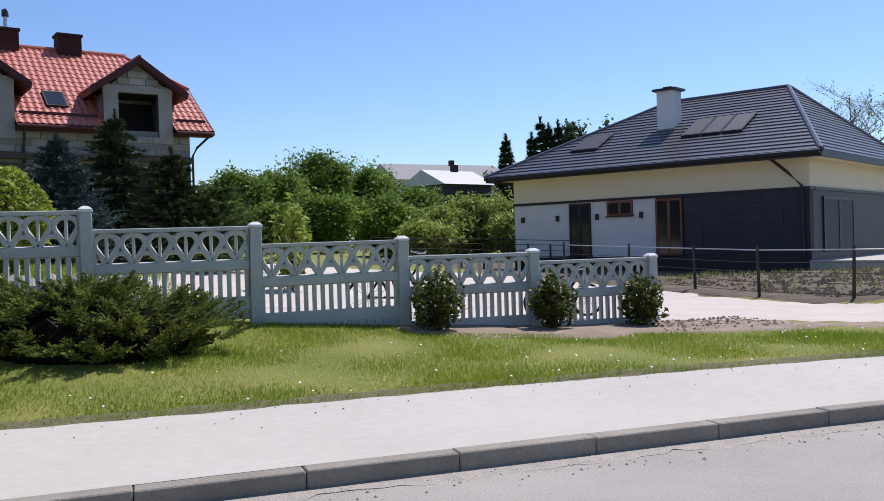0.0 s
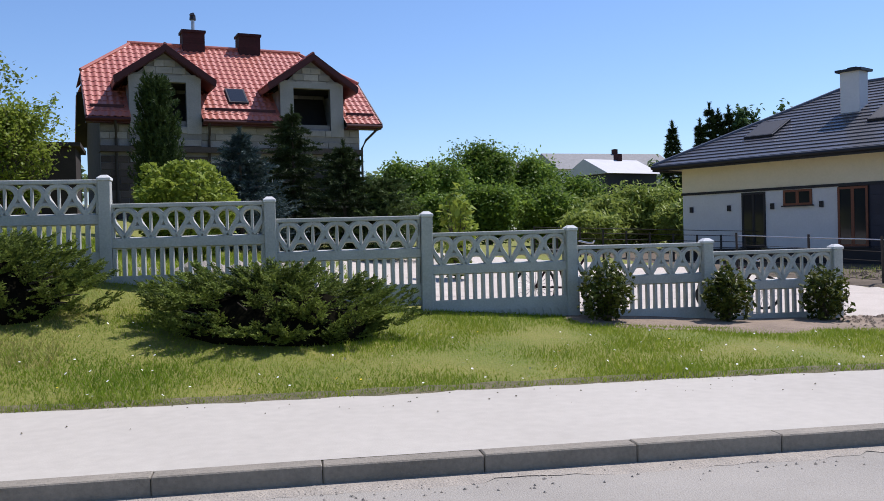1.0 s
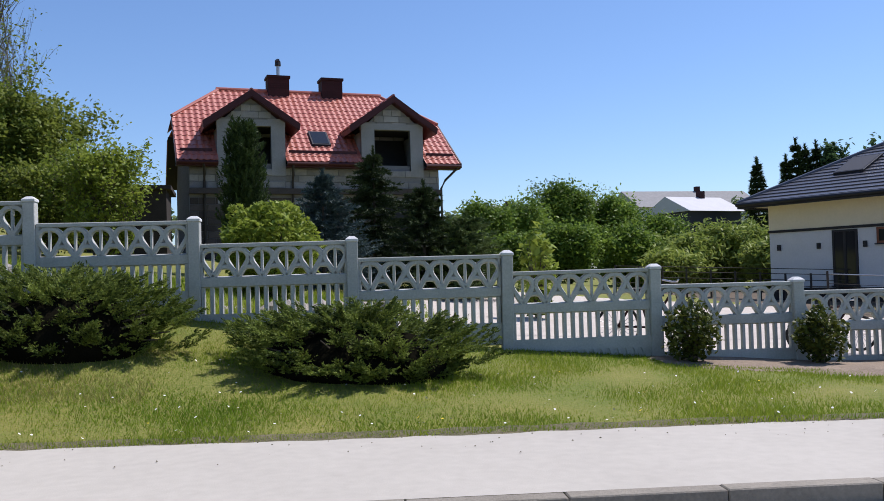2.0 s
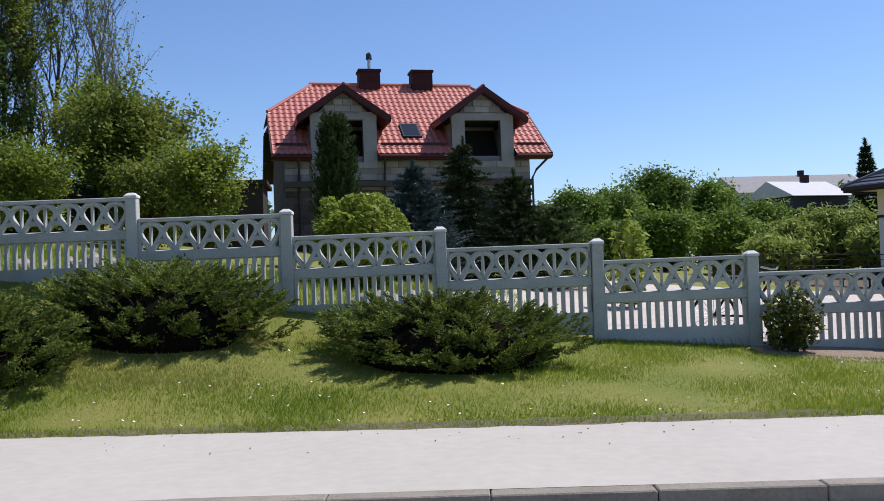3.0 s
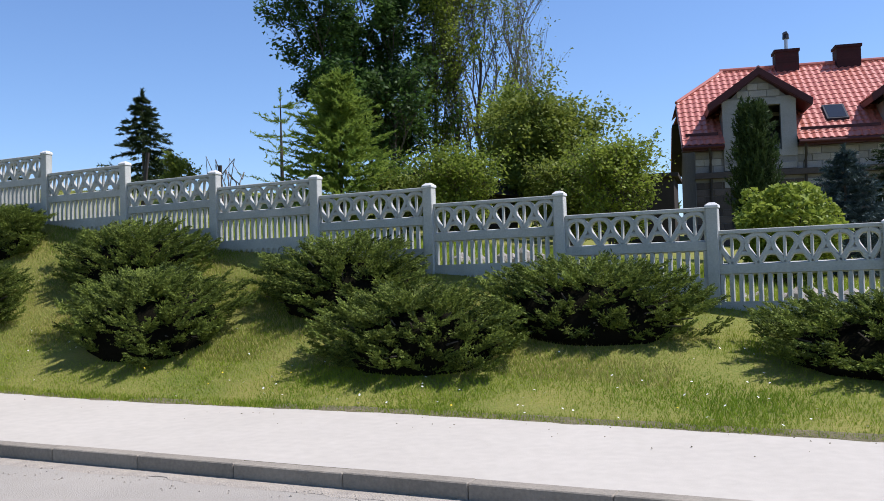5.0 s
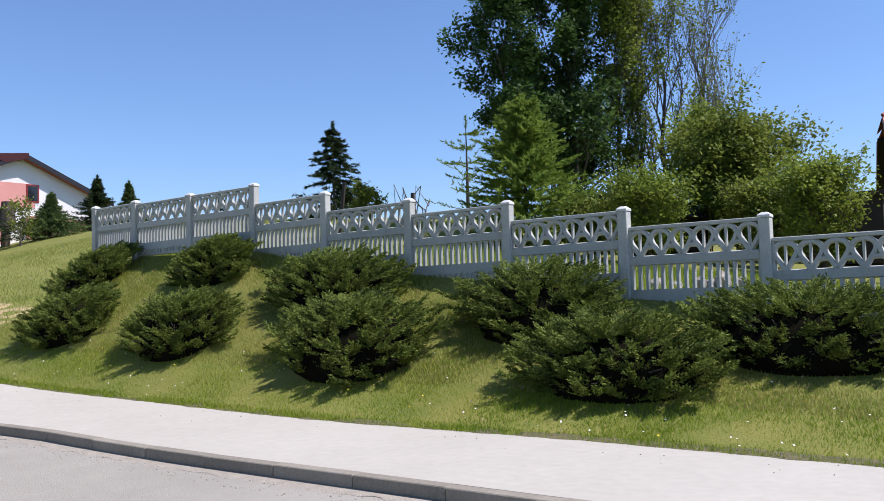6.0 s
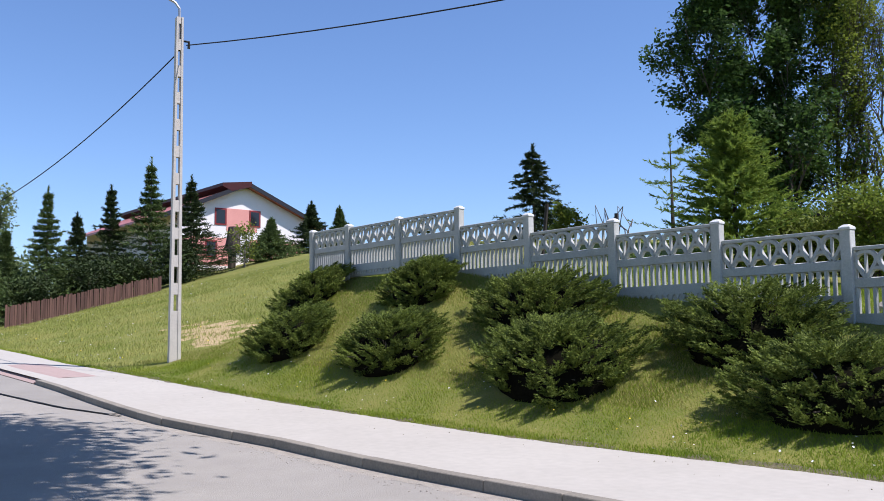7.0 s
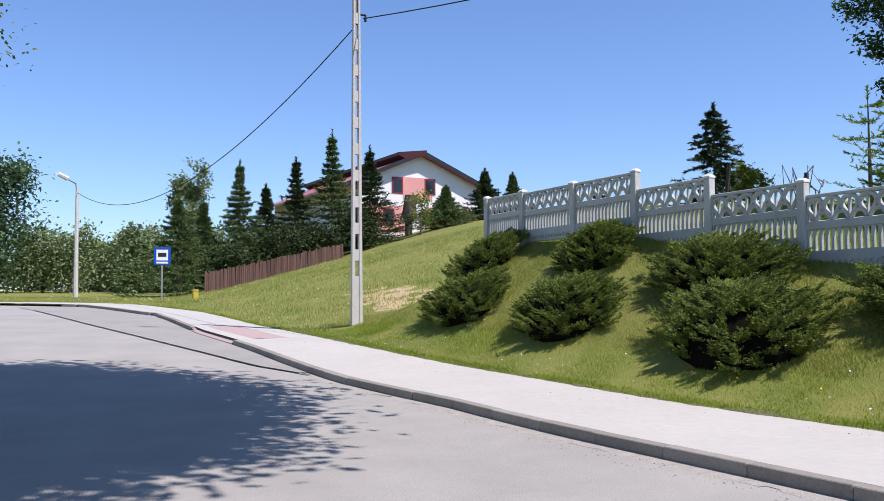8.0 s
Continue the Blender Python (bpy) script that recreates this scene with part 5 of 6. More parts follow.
def shingle(pts_low, pts_high, rows):
    """Courses of flat tiles between the eave edge and the ridge edge, each lapping the one below."""
    a0, a1, b0, b1 = [Vector(p) for p in (*pts_low, *pts_high)]
    nrm = (a1 - a0).cross(b0 - a0).normalized()
    if nrm.z < 0:
        nrm = -nrm
    for i in range(rows):
        bm = bmesh.new()
        t, s = i / rows, (i + 1) / rows
        p = [a0.lerp(b0, t), a1.lerp(b1, t), a1.lerp(b1, s), a0.lerp(b0, s)]
        v = [bm.verts.new(p[0] - nrm * 0.01), bm.verts.new(p[1] - nrm * 0.01), bm.verts.new(p[1] + nrm * 0.035), bm.verts.new(p[0] + nrm * 0.035), bm.verts.new(p[2]), bm.verts.new(p[3])]
        bm.faces.new((v[0], v[1], v[2], v[3]))
        if (p[2] - p[3]).length > 1e-4:
            bm.faces.new((v[3], v[2], v[4], v[5]))
        else:
            bm.faces.new((v[3], v[2], v[4]))
        part("tile_course", bm, M_GREYROOF, broof)


A, B, C, D = (e0, w0, BT), (e1, w0, BT), (e1, w1, BT), (e0, w1, BT)
R0, R1 = (RI0, RV, RZ_), (RI1, RV, RZ_)
shingle((A, B), (R0, R1), 21)
shingle((D, A), (R0, R0), 21)
shingle((B, C), (R1, R1), 21)
shingle((C, D), (R1, R0), 21)
part("ridge_cap", tube(bmesh.new(), [R0, R1], 0.09, 0.09, 8), M_GREYROOF, broof)
for p, q in ((A, R0), (D, R0), (B, R1), (C, R1)):
    part("hip_cap", tube(bmesh.new(), [p, q], 0.09, 0.09, 8), M_GREYROOF, broof)
boxed("soffit", (e0 + 0.06, e1 - 0.06, w1 + 0.06, w0 - 0.06, BT - 0.14, BT - 0.02), M_CREAM, broof, "cream eaves soffit")
for d in ((e0, e1, w0 - 0.05, w0 + 0.02), (e0, e1, w1 - 0.02, w1 + 0.05), (e0 - 0.02, e0 + 0.05, w1, w0), (e1 - 0.05, e1 + 0.02, w1, w0)):
    boxed("fascia", (*d, BT - 0.2, BT + 0.01), M_GRAPH, broof)
part("gutter", tube(bmesh.new(), [(e0, w0 + 0.07, BT - 0.06), (e1, w0 + 0.07, BT - 0.06)], 0.07, 0.07, 8), M_GRAPH, broof)
ch = boxed("chimney", (5.25, 5.9, -2.65, -2.05, 4.6, 6.62), M_WHITE, bung, "white rendered chimney with a dark cap")
boxed("cap", (5.13, 6.02, -2.77, -1.93, 6.62, 6.7), M_GRAPH, ch)
boxed("flue", (5.42, 5.72, -2.5, -2.2, 6.7, 6.78), M_GRAPH, ch)
bs = (RZ_ - BT) / (w0 - RV)
bc = 1 / math.sqrt(1 + bs * bs)


def roof_light(u, s, w, h):
    e = new("skylight")
    e.parent = bung
    e.matrix_basis = Matrix.Translation((u, w0 - s * bc, BT + s * bs * bc)) @ Matrix.Rotation(-math.atan(bs), 4, "X")
    boxed("frame", (0, w, -h, 0, 0.0, 0.1), M_GRAPH, e, "", 0.01)
    boxed("pane", (0.06, w - 0.06, -h + 0.06, -0.06, 0.09, 0.105), M_DULL, e)


roof_light(7.62, 1.72, 1.1, 1.35)
for k in range(3):
    roof_light(2.42 + 0.72 * k, 2.07, 0.68, 1.55)

# ---- wire fence along the drive ----
wf = thing("wire_fence", "thin wire fence on dark posts along the dug plot", "fence")
WP = [(12.05, 22.0), (12.0, 18.6), (12.1, 16.1), (12.2, 14.15), (12.9, 12.4), (15.0, 10.6)]
for x, y in WP:
    z = gz(x, y)
    part("post", tube(bmesh.new(), [(x, y, z - 0.2), (x + random.uniform(-0.04, 0.04), y, z + 1.05)], 0.034, 0.03, 7), M_WIREPOST, wf)
for h in (0.12, 0.32, 0.52, 0.72, 0.97):
    bm = bmesh.new()
    tube(bm, [(x, y - 0.03, gz(x, y) + h) for x, y in WP], 0.006 if h < 0.9 else 0.014, None, 4)
    part("wire", bm, M_WIREPOST if h < 0.9 else M_STEEL, wf)
hf = thing("mesh_fence", "low dark wire fence before the willows", "fence")
for k in range(14):
    x, y = 8.5 + 0.75 * k, 29.5 - 0.25 * k
    z = gz(x, y)
    part("post", tube(bmesh.new(), [(x, y, z - 0.1), (x, y, z + 1.0)], 0.035, 0.035, 6), M_WIREPOST, hf)
for h in (0.2, 0.4, 0.6, 0.8, 0.97):
    part("wire", tube(bmesh.new(), [(8.5, 29.5, gz(8.5, 29.5) + h), (18.25, 26.25, gz(18.25, 26.25) + h)], 0.012, None, 4), M_WIREPOST, hf)


# ---- bicycles in the yard ----
def bicycle(x, y, rz, label, s=1.0):
    e = thing("bicycle", label, "bicycle", (x, y, gz(x, y) + 0.03), rz)
    def ring(bm, cx, r, t):
        pts = [(cx + r * math.cos(a), 0, 0.33 * s + r * math.sin(a)) for a in [2 * math.pi * k / 24 for k in range(25)]]
        tube(bm, pts, t, t, 6)
    for cx in (-0.52 * s, 0.52 * s):
        bm = bmesh.new()
        ring(bm, cx, 0.31 * s, 0.022)
        w = part("wheel", bm, M_BLACK, e)
        bm = bmesh.new()
        for k in range(10):
            a = math.pi * k / 10
            tube(bm, [(cx - 0.3 * s * math.cos(a), 0, 0.33 * s - 0.3 * s * math.sin(a)), (cx + 0.3 * s * math.cos(a), 0, 0.33 * s + 0.3 * s * math.sin(a))], 0.004, None, 4)
        part("spokes", bm, M_STEEL, w)
    bm = bmesh.new()
    n = {"b": (-0.05, 0.3), "s": (-0.2, 0.8), "h": (0.36, 0.85), "r": (-0.52, 0.33), "f": (0.52, 0.33)}
    for a, b in ("bs", "bh", "sh", "rb", "rs", "hf"):
        (ax, az), (bx, bz) = n[a], n[b]
        tube(bm, [(ax * s, 0, az * s), (bx * s, 0, bz * s)], 0.018, None, 6)
    part("frame", bm, M_CHIM, e)
    part("handlebar", tube(bmesh.new(), [(0.3 * s, -0.28, 0.98 * s), (0.36 * s, -0.1, 0.95 * s), (0.36 * s, 0.1, 0.95 * s), (0.3 * s, 0.28, 0.98 * s)], 0.014, None, 6), M_STEEL, e)
    boxed("saddle", (-0.34 * s, -0.08 * s, -0.06, 0.06, 0.82 * s, 0.88 * s), M_BLACK, e, "", 0.02)


bicycle(3.85, 12.1, 4, "dark bicycle standing inside the fence")
bicycle(6.6, 12.15, -6, "small dark bicycle standing inside the fence", 0.8)

# ---- pink house on the hill ----
pink = thing("pink_house", "pink and white house with a red roof on the hill", "house", (-65.5, 32.6, 7.2), 0)
PH = 5.6
bm = bmesh.new()
prism(bm, [(0, -PH, -0.6), (0, PH, -0.6), (0, PH, 3.9), (0, 0, 6.25), (0, -PH, 3.9)], (-21, 0, 0))
part("wall", bm, M_OFFW, pink, "off-white rendered gable")
for a, b, z0, z1 in ((-5.6, -0.8, -0.2, 2.0), (2.2, 5.6, -0.2, 1.9), (-1.6, 1.1, 2.6, 4.4), (0.5, 2.2, 0.2, 2.0)):
    boxed("pink_panel", (-0.01, 0.02, a, b, z0, z1), M_PINK, pink, "pink rendered field")


def red_window(y, z, w=1.0, h=1.35):
    e = new("window")
    e.parent = pink
    boxed("frame", (0.0, 0.05, y - w / 2, y + w / 2, z - h / 2, z + h / 2), M_WINRED, e, "red window frame")
    boxed("pane", (0.04, 0.06, y - w / 2 + 0.12, y + w / 2 - 0.12, z - h / 2 + 0.12, z + h / 2 - 0.12), M_GLASS, e)


for y, z in ((-2.1, 3.7), (0.9, 3.7), (0.9, 1.1), (-2.9, 1.1)):
    red_window(y, z)
for s, zz in ((-1, 0.0), (1, 0.0)):
    bm = bmesh.new()
    prism(bm, [(0.7, 0, 6.55), (0.7, s * 7.2, 3.45), (0.7, s * 7.2, 3.25), (0.7, 0, 6.3)], (-22.4, 0, 0))
    part("roof_slope", bm, M_RED, pink, "red roof slope")
    bm = bmesh.new()
    prism(bm, [(0.72, 0, 6.58), (0.72, s * 7.25, 3.46), (0.72, s * 7.25, 3.1), (0.72, 0, 6.22)], (-0.08, 0, 0))
    part("barge_board", bm, M_GRAPH, pink)
part("ridge_overhang", prism(bmesh.new(), [(0.74, 0.25, 6.62), (0.74, -2.3, 6.3), (0.74, -2.3, 6.05), (0.74, -1.5, 5.7), (0.74, 0.25, 6.2)], (-22.5, 0, 0)), M_REDTRIM, pink, "dark raised band along the ridge")
stump = thing("pollarded_trunk", "short brown pollarded tree trunk before the pink house", "tree trunk", (-61.7, 29.6, gz(-61.7, 29.6)))
part("trunk", tube(bmesh.new(), [(0, 0, -0.2), (0.05, 0, 0.9), (-0.1, 0.05, 1.5), (0.1, 0.1, 2.0), (0.1, 0.1, 2.5), (0.0, 0.1, 3.0)], 0.3, 0.3, 9), M_BARK, stump)
part("crown_knob", tube(bmesh.new(), [(-0.1, 0.05, 1.3), (0.05, 0.1, 1.9), (0.1, 0.1, 2.6), (0.1, 0.1, 3.1)], 0.62, 0.4, 9), M_BARK, stump)

# ---- wooden fence on the hill ----
wood = thing("board_fence", "weathered brown board fence along the hill garden", "fence")
bb = bmesh.new()
box(bb, -0.055, 0.055, -0.012, 0.012, 0.05, 1.25)
board_mesh = bpy.data.meshes.new("board")
bb.to_mesh(board_mesh)
bb.free()
board_mesh.materials.append(M_WOODF)
WX, WY, WDX, WDY = -53.5, 12.1, -2.2, 9.6
for k in range(74):
    f = k / 73
    x, y = WX + WDX * f, WY + WDY * f
    o = new("board", board_mesh)
    o.parent = wood
    o.matrix_basis = pose(x, y, gz(x, y) - 0.05, random.uniform(-1.5, 1.5), random.uniform(-1.5, 1.5), 103 + random.uniform(-3, 3)) @ Matrix.Diagonal((1.1, 1, random.uniform(0.94, 1.06) * (1.05 - 0.25 * f), 1))
for h in (0.3, 0.8):
    pts = [(WX - 0.05 + WDX * f, WY + WDY * f, gz(WX + WDX * f, WY + WDY * f) + h) for f in np.linspace(0, 1, 12)]
    part("rail", tube(bmesh.new(), pts, 0.04, 0.04, 4), M_WOODF, wood)

# ---- far village ----
for x, y, w, d, h, z, rz, wm, rm, lab in [(32.8, 84, 6.4, 6, 2.6, 5.0, 20, M_GRAPH, M_PALE, "dark barn with a bright metal roof"), (42.5, 112, 17, 9, 4, 6.0, 8, M_OFFW, M_CONC, "far pale house with a grey roof"), (35, 114, 12, 9, 3.6, 5.6, 0, M_CONC, M_CONC, "far pale house with a grey roof"), (42, 66, 7, 6, 2.4, 3.0, 25, M_OFFW, M_CONC, "far pale shed with grey roof"), (17.5, 108, 8, 8, 3.5, 5.0, 10, M_OFFW, M_CONC, "far pale house with a grey roof")]:
    e = thing("village_house", lab, "house", (x, y, z - 2.5), rz, group="far village")
    boxed("wall", (-w / 2, w / 2, -d / 2, d / 2, 0, h + 2), wm, e)
    bm = bmesh.new()
    prism(bm, [(-w / 2 - 0.3, -d / 2 - 0.5, h + 2), (-w / 2 - 0.3, d / 2 + 0.5, h + 2), (-w / 2 - 0.3, 0, h + 2 + d * 0.27)], (w + 0.6, 0, 0))
    part("roof", bm, rm, e)
    boxed("chimney", (w * 0.1, w * 0.1 + 0.6, -0.3, 0.3, h + 2.6, h + 2.6 + d * 0.27), M_CHIM, e)

# ---- street lamp posts, cables, bus stop ----
PX, PY = -22.9, 8.68


def lamp_pole():
    """Concrete mast with a row of slots, and a bent steel lamp arm."""
    e = thing("street_lamp", "slotted concrete lamp post with bent steel arm beside the footway", "street lamp", (PX, PY, gz(PX, PY)), 82)
    H = 9.1
    bm = bmesh.new()

    def half(z):
        return 0.15 - 0.06 * z / H
    for s in (-1, 1):
        pts = [(s * half(0), -0.3), (s * half(H), H), (s * (half(H) - 0.05), H), (s * (half(0) - 0.085), -0.3)]
        prism(bm, [(p[0], -0.09, p[1]) for p in pts], (0, 0.18, 0))
    z, solid = -0.3, 1.6
    while z < H:
        t = min(H, z + (solid if z < 0 else 0.3))
        w0, w1 = half(z) - 0.06, half(t) - 0.06
        prism(bm, [(-w0, -0.075, z), (w0, -0.075, z), (w1, -0.075, t), (-w1, -0.075, t)], (0, 0.15, 0))
        z = t + 0.42
    part("mast", bm, M_POLE, e, "slotted concrete mast")
    arm = [(0, 0, H - 0.9), (0, 0, H + 0.25), (-0.1, 0.05, H + 0.42), (-0.55, 0.2, H + 0.66), (-0.95, 0.35, H + 0.8)]
    part("arm", tube(bmesh.new(), arm, 0.04, 0.035, 8), M_STEEL, e, "bent steel arm")
    bm = bmesh.new()
    bmesh.ops.create_uvsphere(bm, u_segments=12, v_segments=8, radius=1)
    bmesh.ops.transform(bm, matrix=Matrix.Translation((-1.2, 0.42, H + 0.85)) @ Matrix.Rotation(math.atan2(0.35, -0.95), 4, "Z") @ Matrix.Diagonal((0.36, 0.13, 0.08, 1)), verts=bm.verts)
    part("lamp_head", bm, M_SIGNW, e, "pale lamp head", smooth=True)
    part("insulator", tube(bmesh.new(), [(0.08, 0, H - 0.62), (0.26, 0, H - 0.62), (0.26, 0, H - 0.8)], 0.03, 0.04, 6), M_BLACK, e)
    return e


mast = lamp_pole()
LX, LY = -60.5, 5.74
lamp2 = thing("street_lamp", "slim grey lamp post far along the road", "street lamp", (LX, LY, gz(LX, LY)), 0)
part("mast", tube(bmesh.new(), [(0, 0, -0.2), (0, 0, 6.9)], 0.16, 0.09, 8), M_POLE, lamp2)
part("arm", tube(bmesh.new(), [(0, 0, 6.3), (0.1, -0.1, 7.15), (0.6, -0.75, 7.4)], 0.05, 0.04, 6), M_STEEL, lamp2)
part("lamp_head", tube(bmesh.new(), [(0.5, -0.65, 7.4), (1.0, -1.25, 7.6)], 0.16, 0.14, 8), M_SIGNW, lamp2)


def cable(a, b, sag, label):
    pts = [Vector(a).lerp(Vector(b), t) - Vector((0, 0, sag * 4 * t * (1 - t))) for t in np.linspace(0, 1, 33)]
    return tagged(link_bm("overhead_cable", tube(bmesh.new(), pts, 0.017, None, 5), M_BLACK), label, "cable", "overhead cables")


cz = gz(PX, PY) + 9.1 - 0.8
cable((PX + 0.25, PY + 0.1, cz), (26, 19.8, 9.9), 2.1, "dark overhead cable slung from the lamp post")
cable((PX - 0.1, PY, cz - 0.15), (LX, LY, gz(LX, LY) + 6.6), 2.4, "dark overhead cable between the lamp posts")

stop = thing("bus_stop_sign", "blue bus stop sign on a steel post beside the footway", "sign", (-47.9, 8.5, gz(-47.9, 8.5)), 82)
stop.scale = (1.15, 1.15, 1.15)
part("post", tube(bmesh.new(), [(0, 0.03, -0.2), (0, 0.03, 2.45)], 0.035, 0.035, 8), M_STEEL, stop)
boxed("plate", (-0.36, 0.36, -0.02, 0.0, 1.65, 2.45), M_BLUE, stop, "blue sign plate", 0.006)
boxed("field", (-0.25, 0.25, -0.026, -0.022, 1.86, 2.34), M_SIGNW, stop, "white field")
bus = boxed("pictogram", (-0.18, 0.18, -0.032, -0.027, 2.02, 2.2), M_BLACK, stop, "dark bus pictogram")
boxed("text_bar", (-0.25, 0.25, -0.026, -0.022, 1.72, 1.8), M_SIGNW, stop)
boxw = thing("grit_bin", "small yellow marker box on the verge", "box", (-46.6, 9.9, gz(-46.6, 9.9)))
boxed("body", (-0.14, 0.14, -0.14, 0.14, 0, 0.42), M_YELLOW, boxw, "", 0.03)
boxed("lid", (-0.16, 0.16, -0.16, 0.16, 0.42, 0.5), M_YELLOW, boxw, "", 0.03)

# leaning stakes and junk behind the fence
for x, y, h, a in [(-17.2, 13.2, 1.75, 10), (-14.0, 13.0, 1.6, 8), (-11.6, 12.6, 1.5, 0)]:
    tagged(link_bm("stake", tube(bmesh.new(), [(0, 0, 0), (0.02, 0, h)], 0.045, 0.04, 6), M_WIREPOST), "dark leaning wooden stake behind the fence", "stake", "stakes behind the fence").matrix_basis = pose(x, y, gz(x, y) - 0.1, 0, a, 0)
junk = thing("tangled_frame", "tangled thin metal frame behind the fence", "frame", (-19.7, 22.6, gz(-19.7, 22.6)))
jr = np.random.default_rng(5)
jz = 5.75 - gz(-19.7, 22.6)
for k in range(9):
    a = jr.uniform(-0.7, 0.7, 4)
    part("rod", tube(bmesh.new(), [(a[0], a[1] * 0.4, -0.1), (a[0] * 0.9 + a[2] * 0.3, a[1] * 0.3, jz * 0.6), (a[2], a[3] * 0.4, jz * jr.uniform(0.75, 1.0)), (a[3], a[2] * 0.3, jz * 0.65)], 0.022, 0.015, 5), M_TWIG, junk)
# pale heap seen between the slats
def stone_heap(x, y, n, seed, label):
    rng = np.random.default_rng(seed)
    e = thing("rockery", label, "stones", (x, y, gz(x, y)), kind="stuff")
    bm = bmesh.new()
    for i in range(n):
        r = rng.uniform(0.06, 0.17)
        c = Vector((rng.normal(0, 0.7), rng.normal(0, 0.3), r * 0.6))
        for v in bmesh.ops.create_icosphere(bm, subdivisions=1, radius=r)["verts"]:
            v.co = v.co * (1 + 0.25 * noise.noise(v.co * 9 + c)) + c
    part("stones", bm, M_SAND, e)


stone_heap(-1.4, 13.2, 34, 7, "heap of pale garden stones behind the fence")
stone_heap(-6.8, 13.4, 24, 8, "heap of pale garden stones behind the fence")


# ---- grass ----
def grass(name, x0, x1, ylo, yhi, count, h, width, leaf, label, seed, ok=None):
    rng = np.random.default_rng(seed)
    x = rng.uniform(x0, x1, count)
    lo, hi = ylo(x), yhi(x)
    y = lo + (hi - lo) * rng.random(count)
    patchy = np.array([noise.noise(Vector((a * 0.8, b * 0.8, 2))) for a, b in zip(x, y)])
    keep = rng.random(count) < 0.75 + 0.6 * patchy
    if ok is not None:
        keep &= ok(x, y)
    x, y, patchy = x[keep], y[keep], patchy[keep]
    n = len(x)
    p = np.stack([x, y, ground(x, y) - 0.01], 1)
    a = rng.uniform(0, 2 * np.pi, n)
    w = np.stack([np.cos(a), np.sin(a), np.zeros(n)], 1) * (width * rng.uniform(0.6, 1.3, (n, 1)))
    hh = (h * rng.uniform(0.45, 1.35, n) * (1 + 0.5 * patchy))[:, None]
    tip = p + np.concatenate([rng.normal(0, 0.4, (n, 2)) * hh, hh], 1)
    e = thing(name, label, "grass", kind="stuff")
    arr_mesh("blades", np.stack([p - w / 2, p + w / 2, tip], 1), 3, leaf, e)


def off_bed(x, y):
    return ~((x > 3.5) & (y > 9.75 + np.clip(7 - x, -1, 3) * 0.28) & (x < 11) & (y < 12)) & ~((x > 8.6) & (y > 18.6 - x))


grass("lawn_grass", -24, 14, lambda x: edge_y(x) - 0.04, lambda x: np.full_like(x, 11.45), 480000, 0.042, 0.010, L_GRASS, "mown green grass with dry patches", 201, off_bed)
grass("bank_grass", -25, -2.5, lambda x: edge_y(x) + 1.2, lambda x: np.full_like(x, 11.45), 120000, 0.055, 0.011, L_DRY, "drier yellowish grass on the upper bank", 206)
grass("edge_grass", -40, 14, lambda x: edge_y(x) - 0.07, lambda x: edge_y(x) + 0.2, 45000, 0.055, 0.014, L_GRASS, "longer grass hanging over the footway edge", 202)
grass("meadow_grass", -62, -23, lambda x: edge_y(x), lambda x: edge_y(x) + 24, 210000, 0.11, 0.02, L_MEADOW, "tall uneven meadow grass on the hill", 203)
grass("garden_grass", -22, 1.0, lambda x: np.full_like(x, 11.5), lambda x: np.full_like(x, 19), 60000, 0.12, 0.025, L_GRASS, "green grass behind the fence", 204)

grass("plot_weeds", 12.5, 30, lambda x: np.interp(x, [12.5, 15, 22, 30], [13.0, 11.2, 9.6, 9.6]), lambda x: np.interp(x, [12.5, 19, 30], [24.0, 19.0, 14.0]), 7000, 0.16, 0.035, L_MEADOW, "sparse weeds and dry grass on the dug soil", 205)


def flowers(name, n, x0, x1, depth, size, material, label, seed, hgt):
    rng = np.random.default_rng(seed)
    x = rng.uniform(x0, x1, n)
    y = edge_y(x) + depth * rng.random(n) ** 1.3 + 0.1
    ok = off_bed(x, y)
    x, y = x[ok], y[ok]
    c = np.stack([x, y, ground(x, y) + hgt * rng.uniform(0.6, 1.2, len(x))], 1)
    polys = []
    tilt = rng.normal(0, 0.4, (len(x), 2))
    for k in range(6):
        a = k * math.pi / 3
        d = np.stack([np.full(len(x), math.cos(a)), np.full(len(x), math.sin(a)), math.cos(a) * tilt[:, 0] + math.sin(a) * tilt[:, 1]], 1)
        polys.append(c + d * size)
    e = thing(name, label, "flowers", kind="stuff")
    arr_mesh("petals", np.stack(polys, 1), 6, material, e)


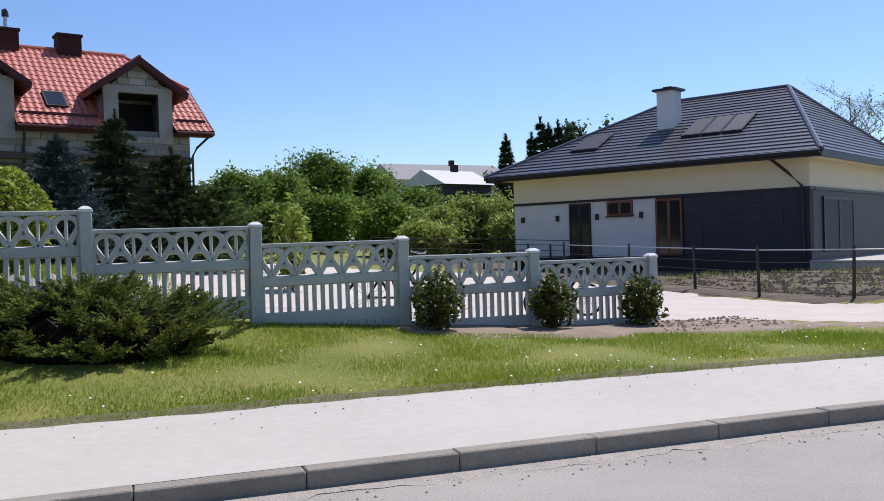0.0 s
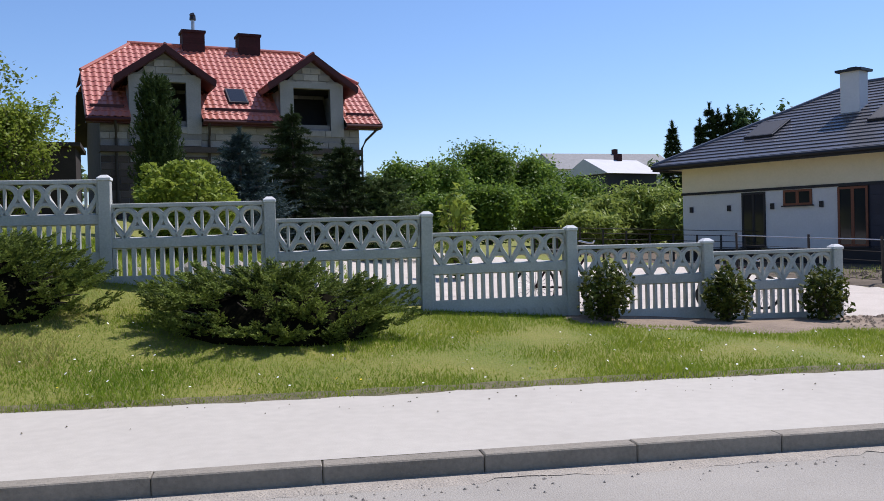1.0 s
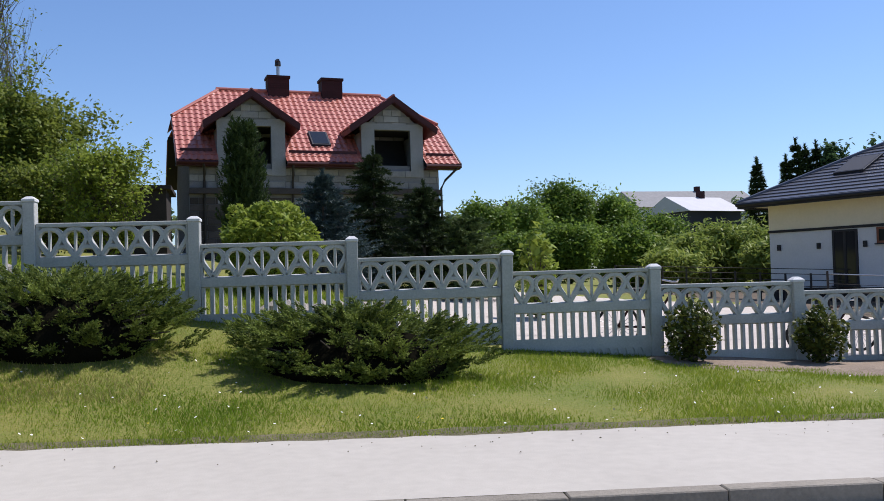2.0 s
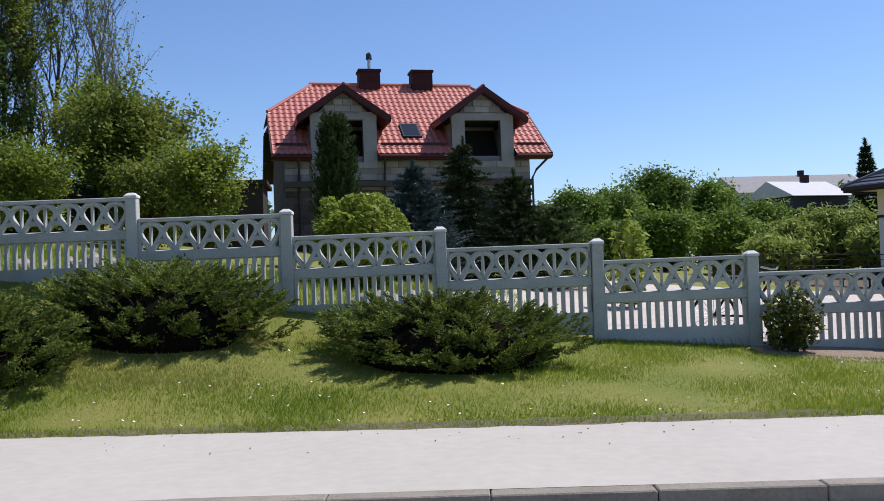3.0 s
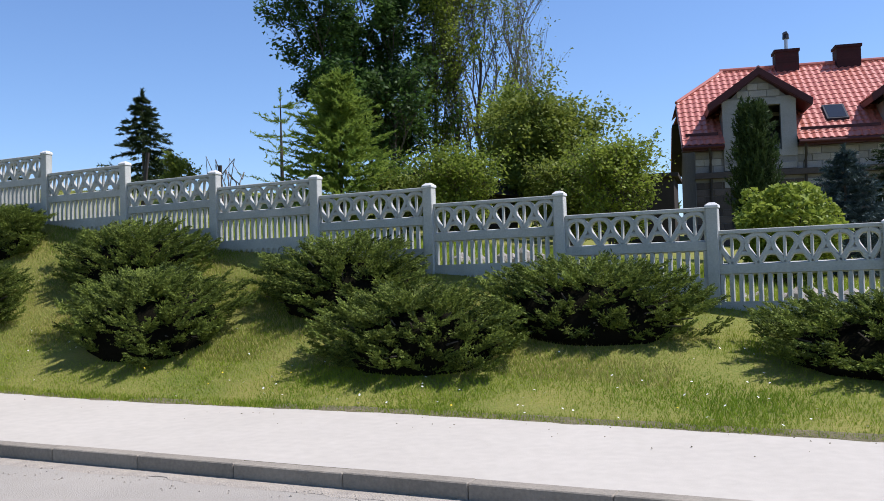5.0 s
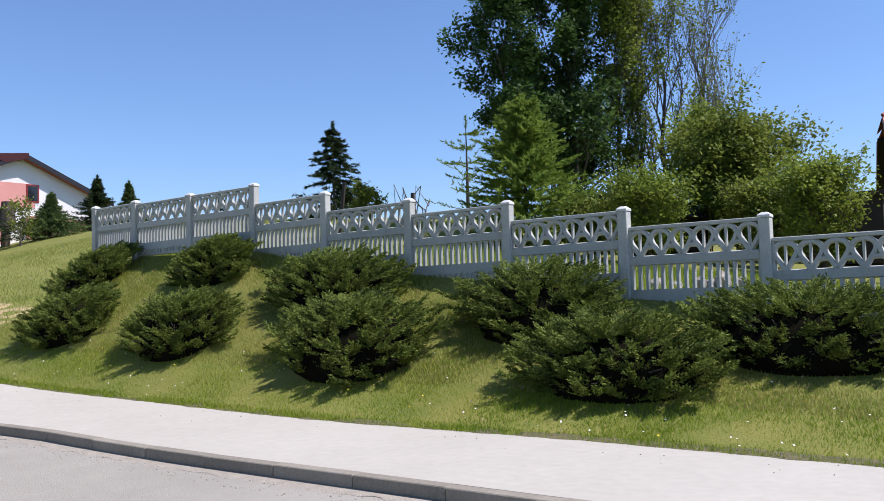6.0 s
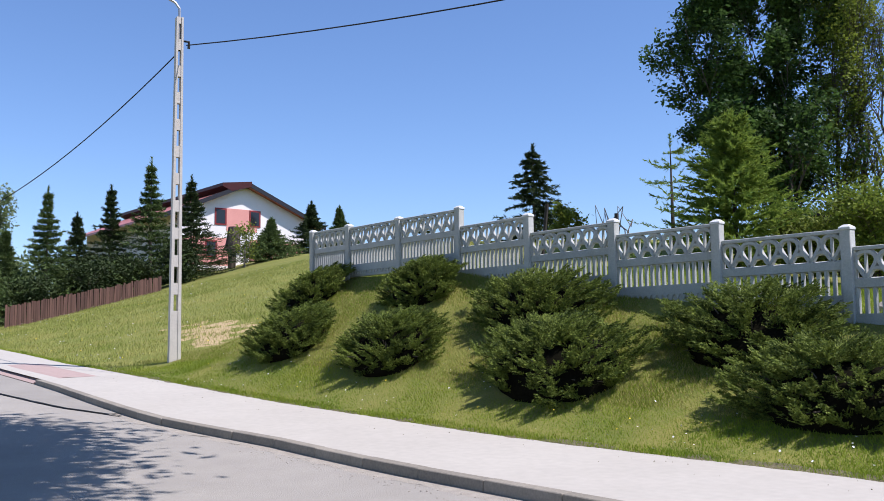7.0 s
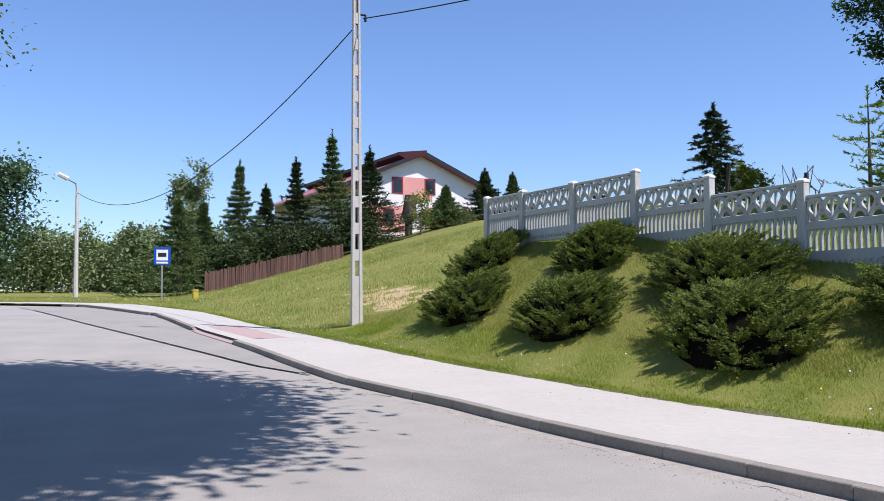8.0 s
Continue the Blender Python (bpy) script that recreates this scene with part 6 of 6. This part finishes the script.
flowers("daisies", 420, -20, 12, 2.6, 0.012, L_FLOWER, "small white flowers dotted over the lawn", 211, 0.06)
flowers("dandelions", 60, -20, 8, 2.6, 0.012, L_DANDEL, "yellow dandelions dotted over the lawn", 212, 0.06)
flowers("meadow_flowers", 500, -60, -24, 20, 0.022, L_FLOWER, "pale seed heads over the meadow", 213, 0.25)
flowers("meadow_dandelions", 160, -60, -24, 14, 0.022, L_DANDEL, "yellow flowers in the meadow", 214, 0.15)


def pebbles(name, n, lo, hi, x0, x1, size, material, label, seed, lift):
    """Small angular stones strewn along a strip."""
    rng = np.random.default_rng(seed)
    x = rng.uniform(x0, x1, n)
    y = lo(x) + (hi(x) - lo(x)) * rng.random(n) ** 2
    c = np.stack([x, y, ground(x, y) + 0.04 if lift is None else road_z(x) + lift], 1)
    r = size * rng.uniform(0.4, 1.5, (n, 1))
    a = rng.uniform(0, 6.283, n)
    u = np.stack([np.cos(a), np.sin(a), np.zeros(n)], 1) * r
    v = np.stack([-np.sin(a), np.cos(a), np.zeros(n)], 1) * r * 0.7
    t = c + np.array([0, 0, 1.0]) * r * 0.7
    tri = np.concatenate([np.stack([c + u, c + v, t], 1), np.stack([c + v, c - u, t], 1), np.stack([c - u, c - v, t], 1), np.stack([c - v, c + u, t], 1)])
    e = thing(name, label, "stones", kind="stuff")
    arr_mesh("pebble_scatter", tri, 3, material, e)


pebbles("gutter_pebbles", 1500, lambda x: kerb_y(x) - 0.02, lambda x: kerb_y(x) - 0.5, -22, 12, 0.011, M_SAND, "small pebbles and crumbs in the gutter", 221, 0.002)
pebbles("footway_crumbs", 230, lambda x: edge_y(x) - 0.02, lambda x: edge_y(x) - 0.9, -22, 12, 0.009, M_EDGE, "crumbs of soil on the footway edge", 222, 0.143)
pebbles("bed_clods", 700, lambda x: np.full_like(x, 11.2), lambda x: np.full_like(x, 9.8), 3.8, 9.2, 0.03, M_SOIL, "clods of dry soil in the bare strip", 223, 0.15)
pebbles("plot_clods", 3500, lambda x: np.interp(x, [12.5, 15, 22], [13.0, 11.2, 9.8]), lambda x: np.full_like(x, 19.0), 12.8, 22, 0.075, M_DIRT, "rough clods of dug soil round the bungalow", 224, None)
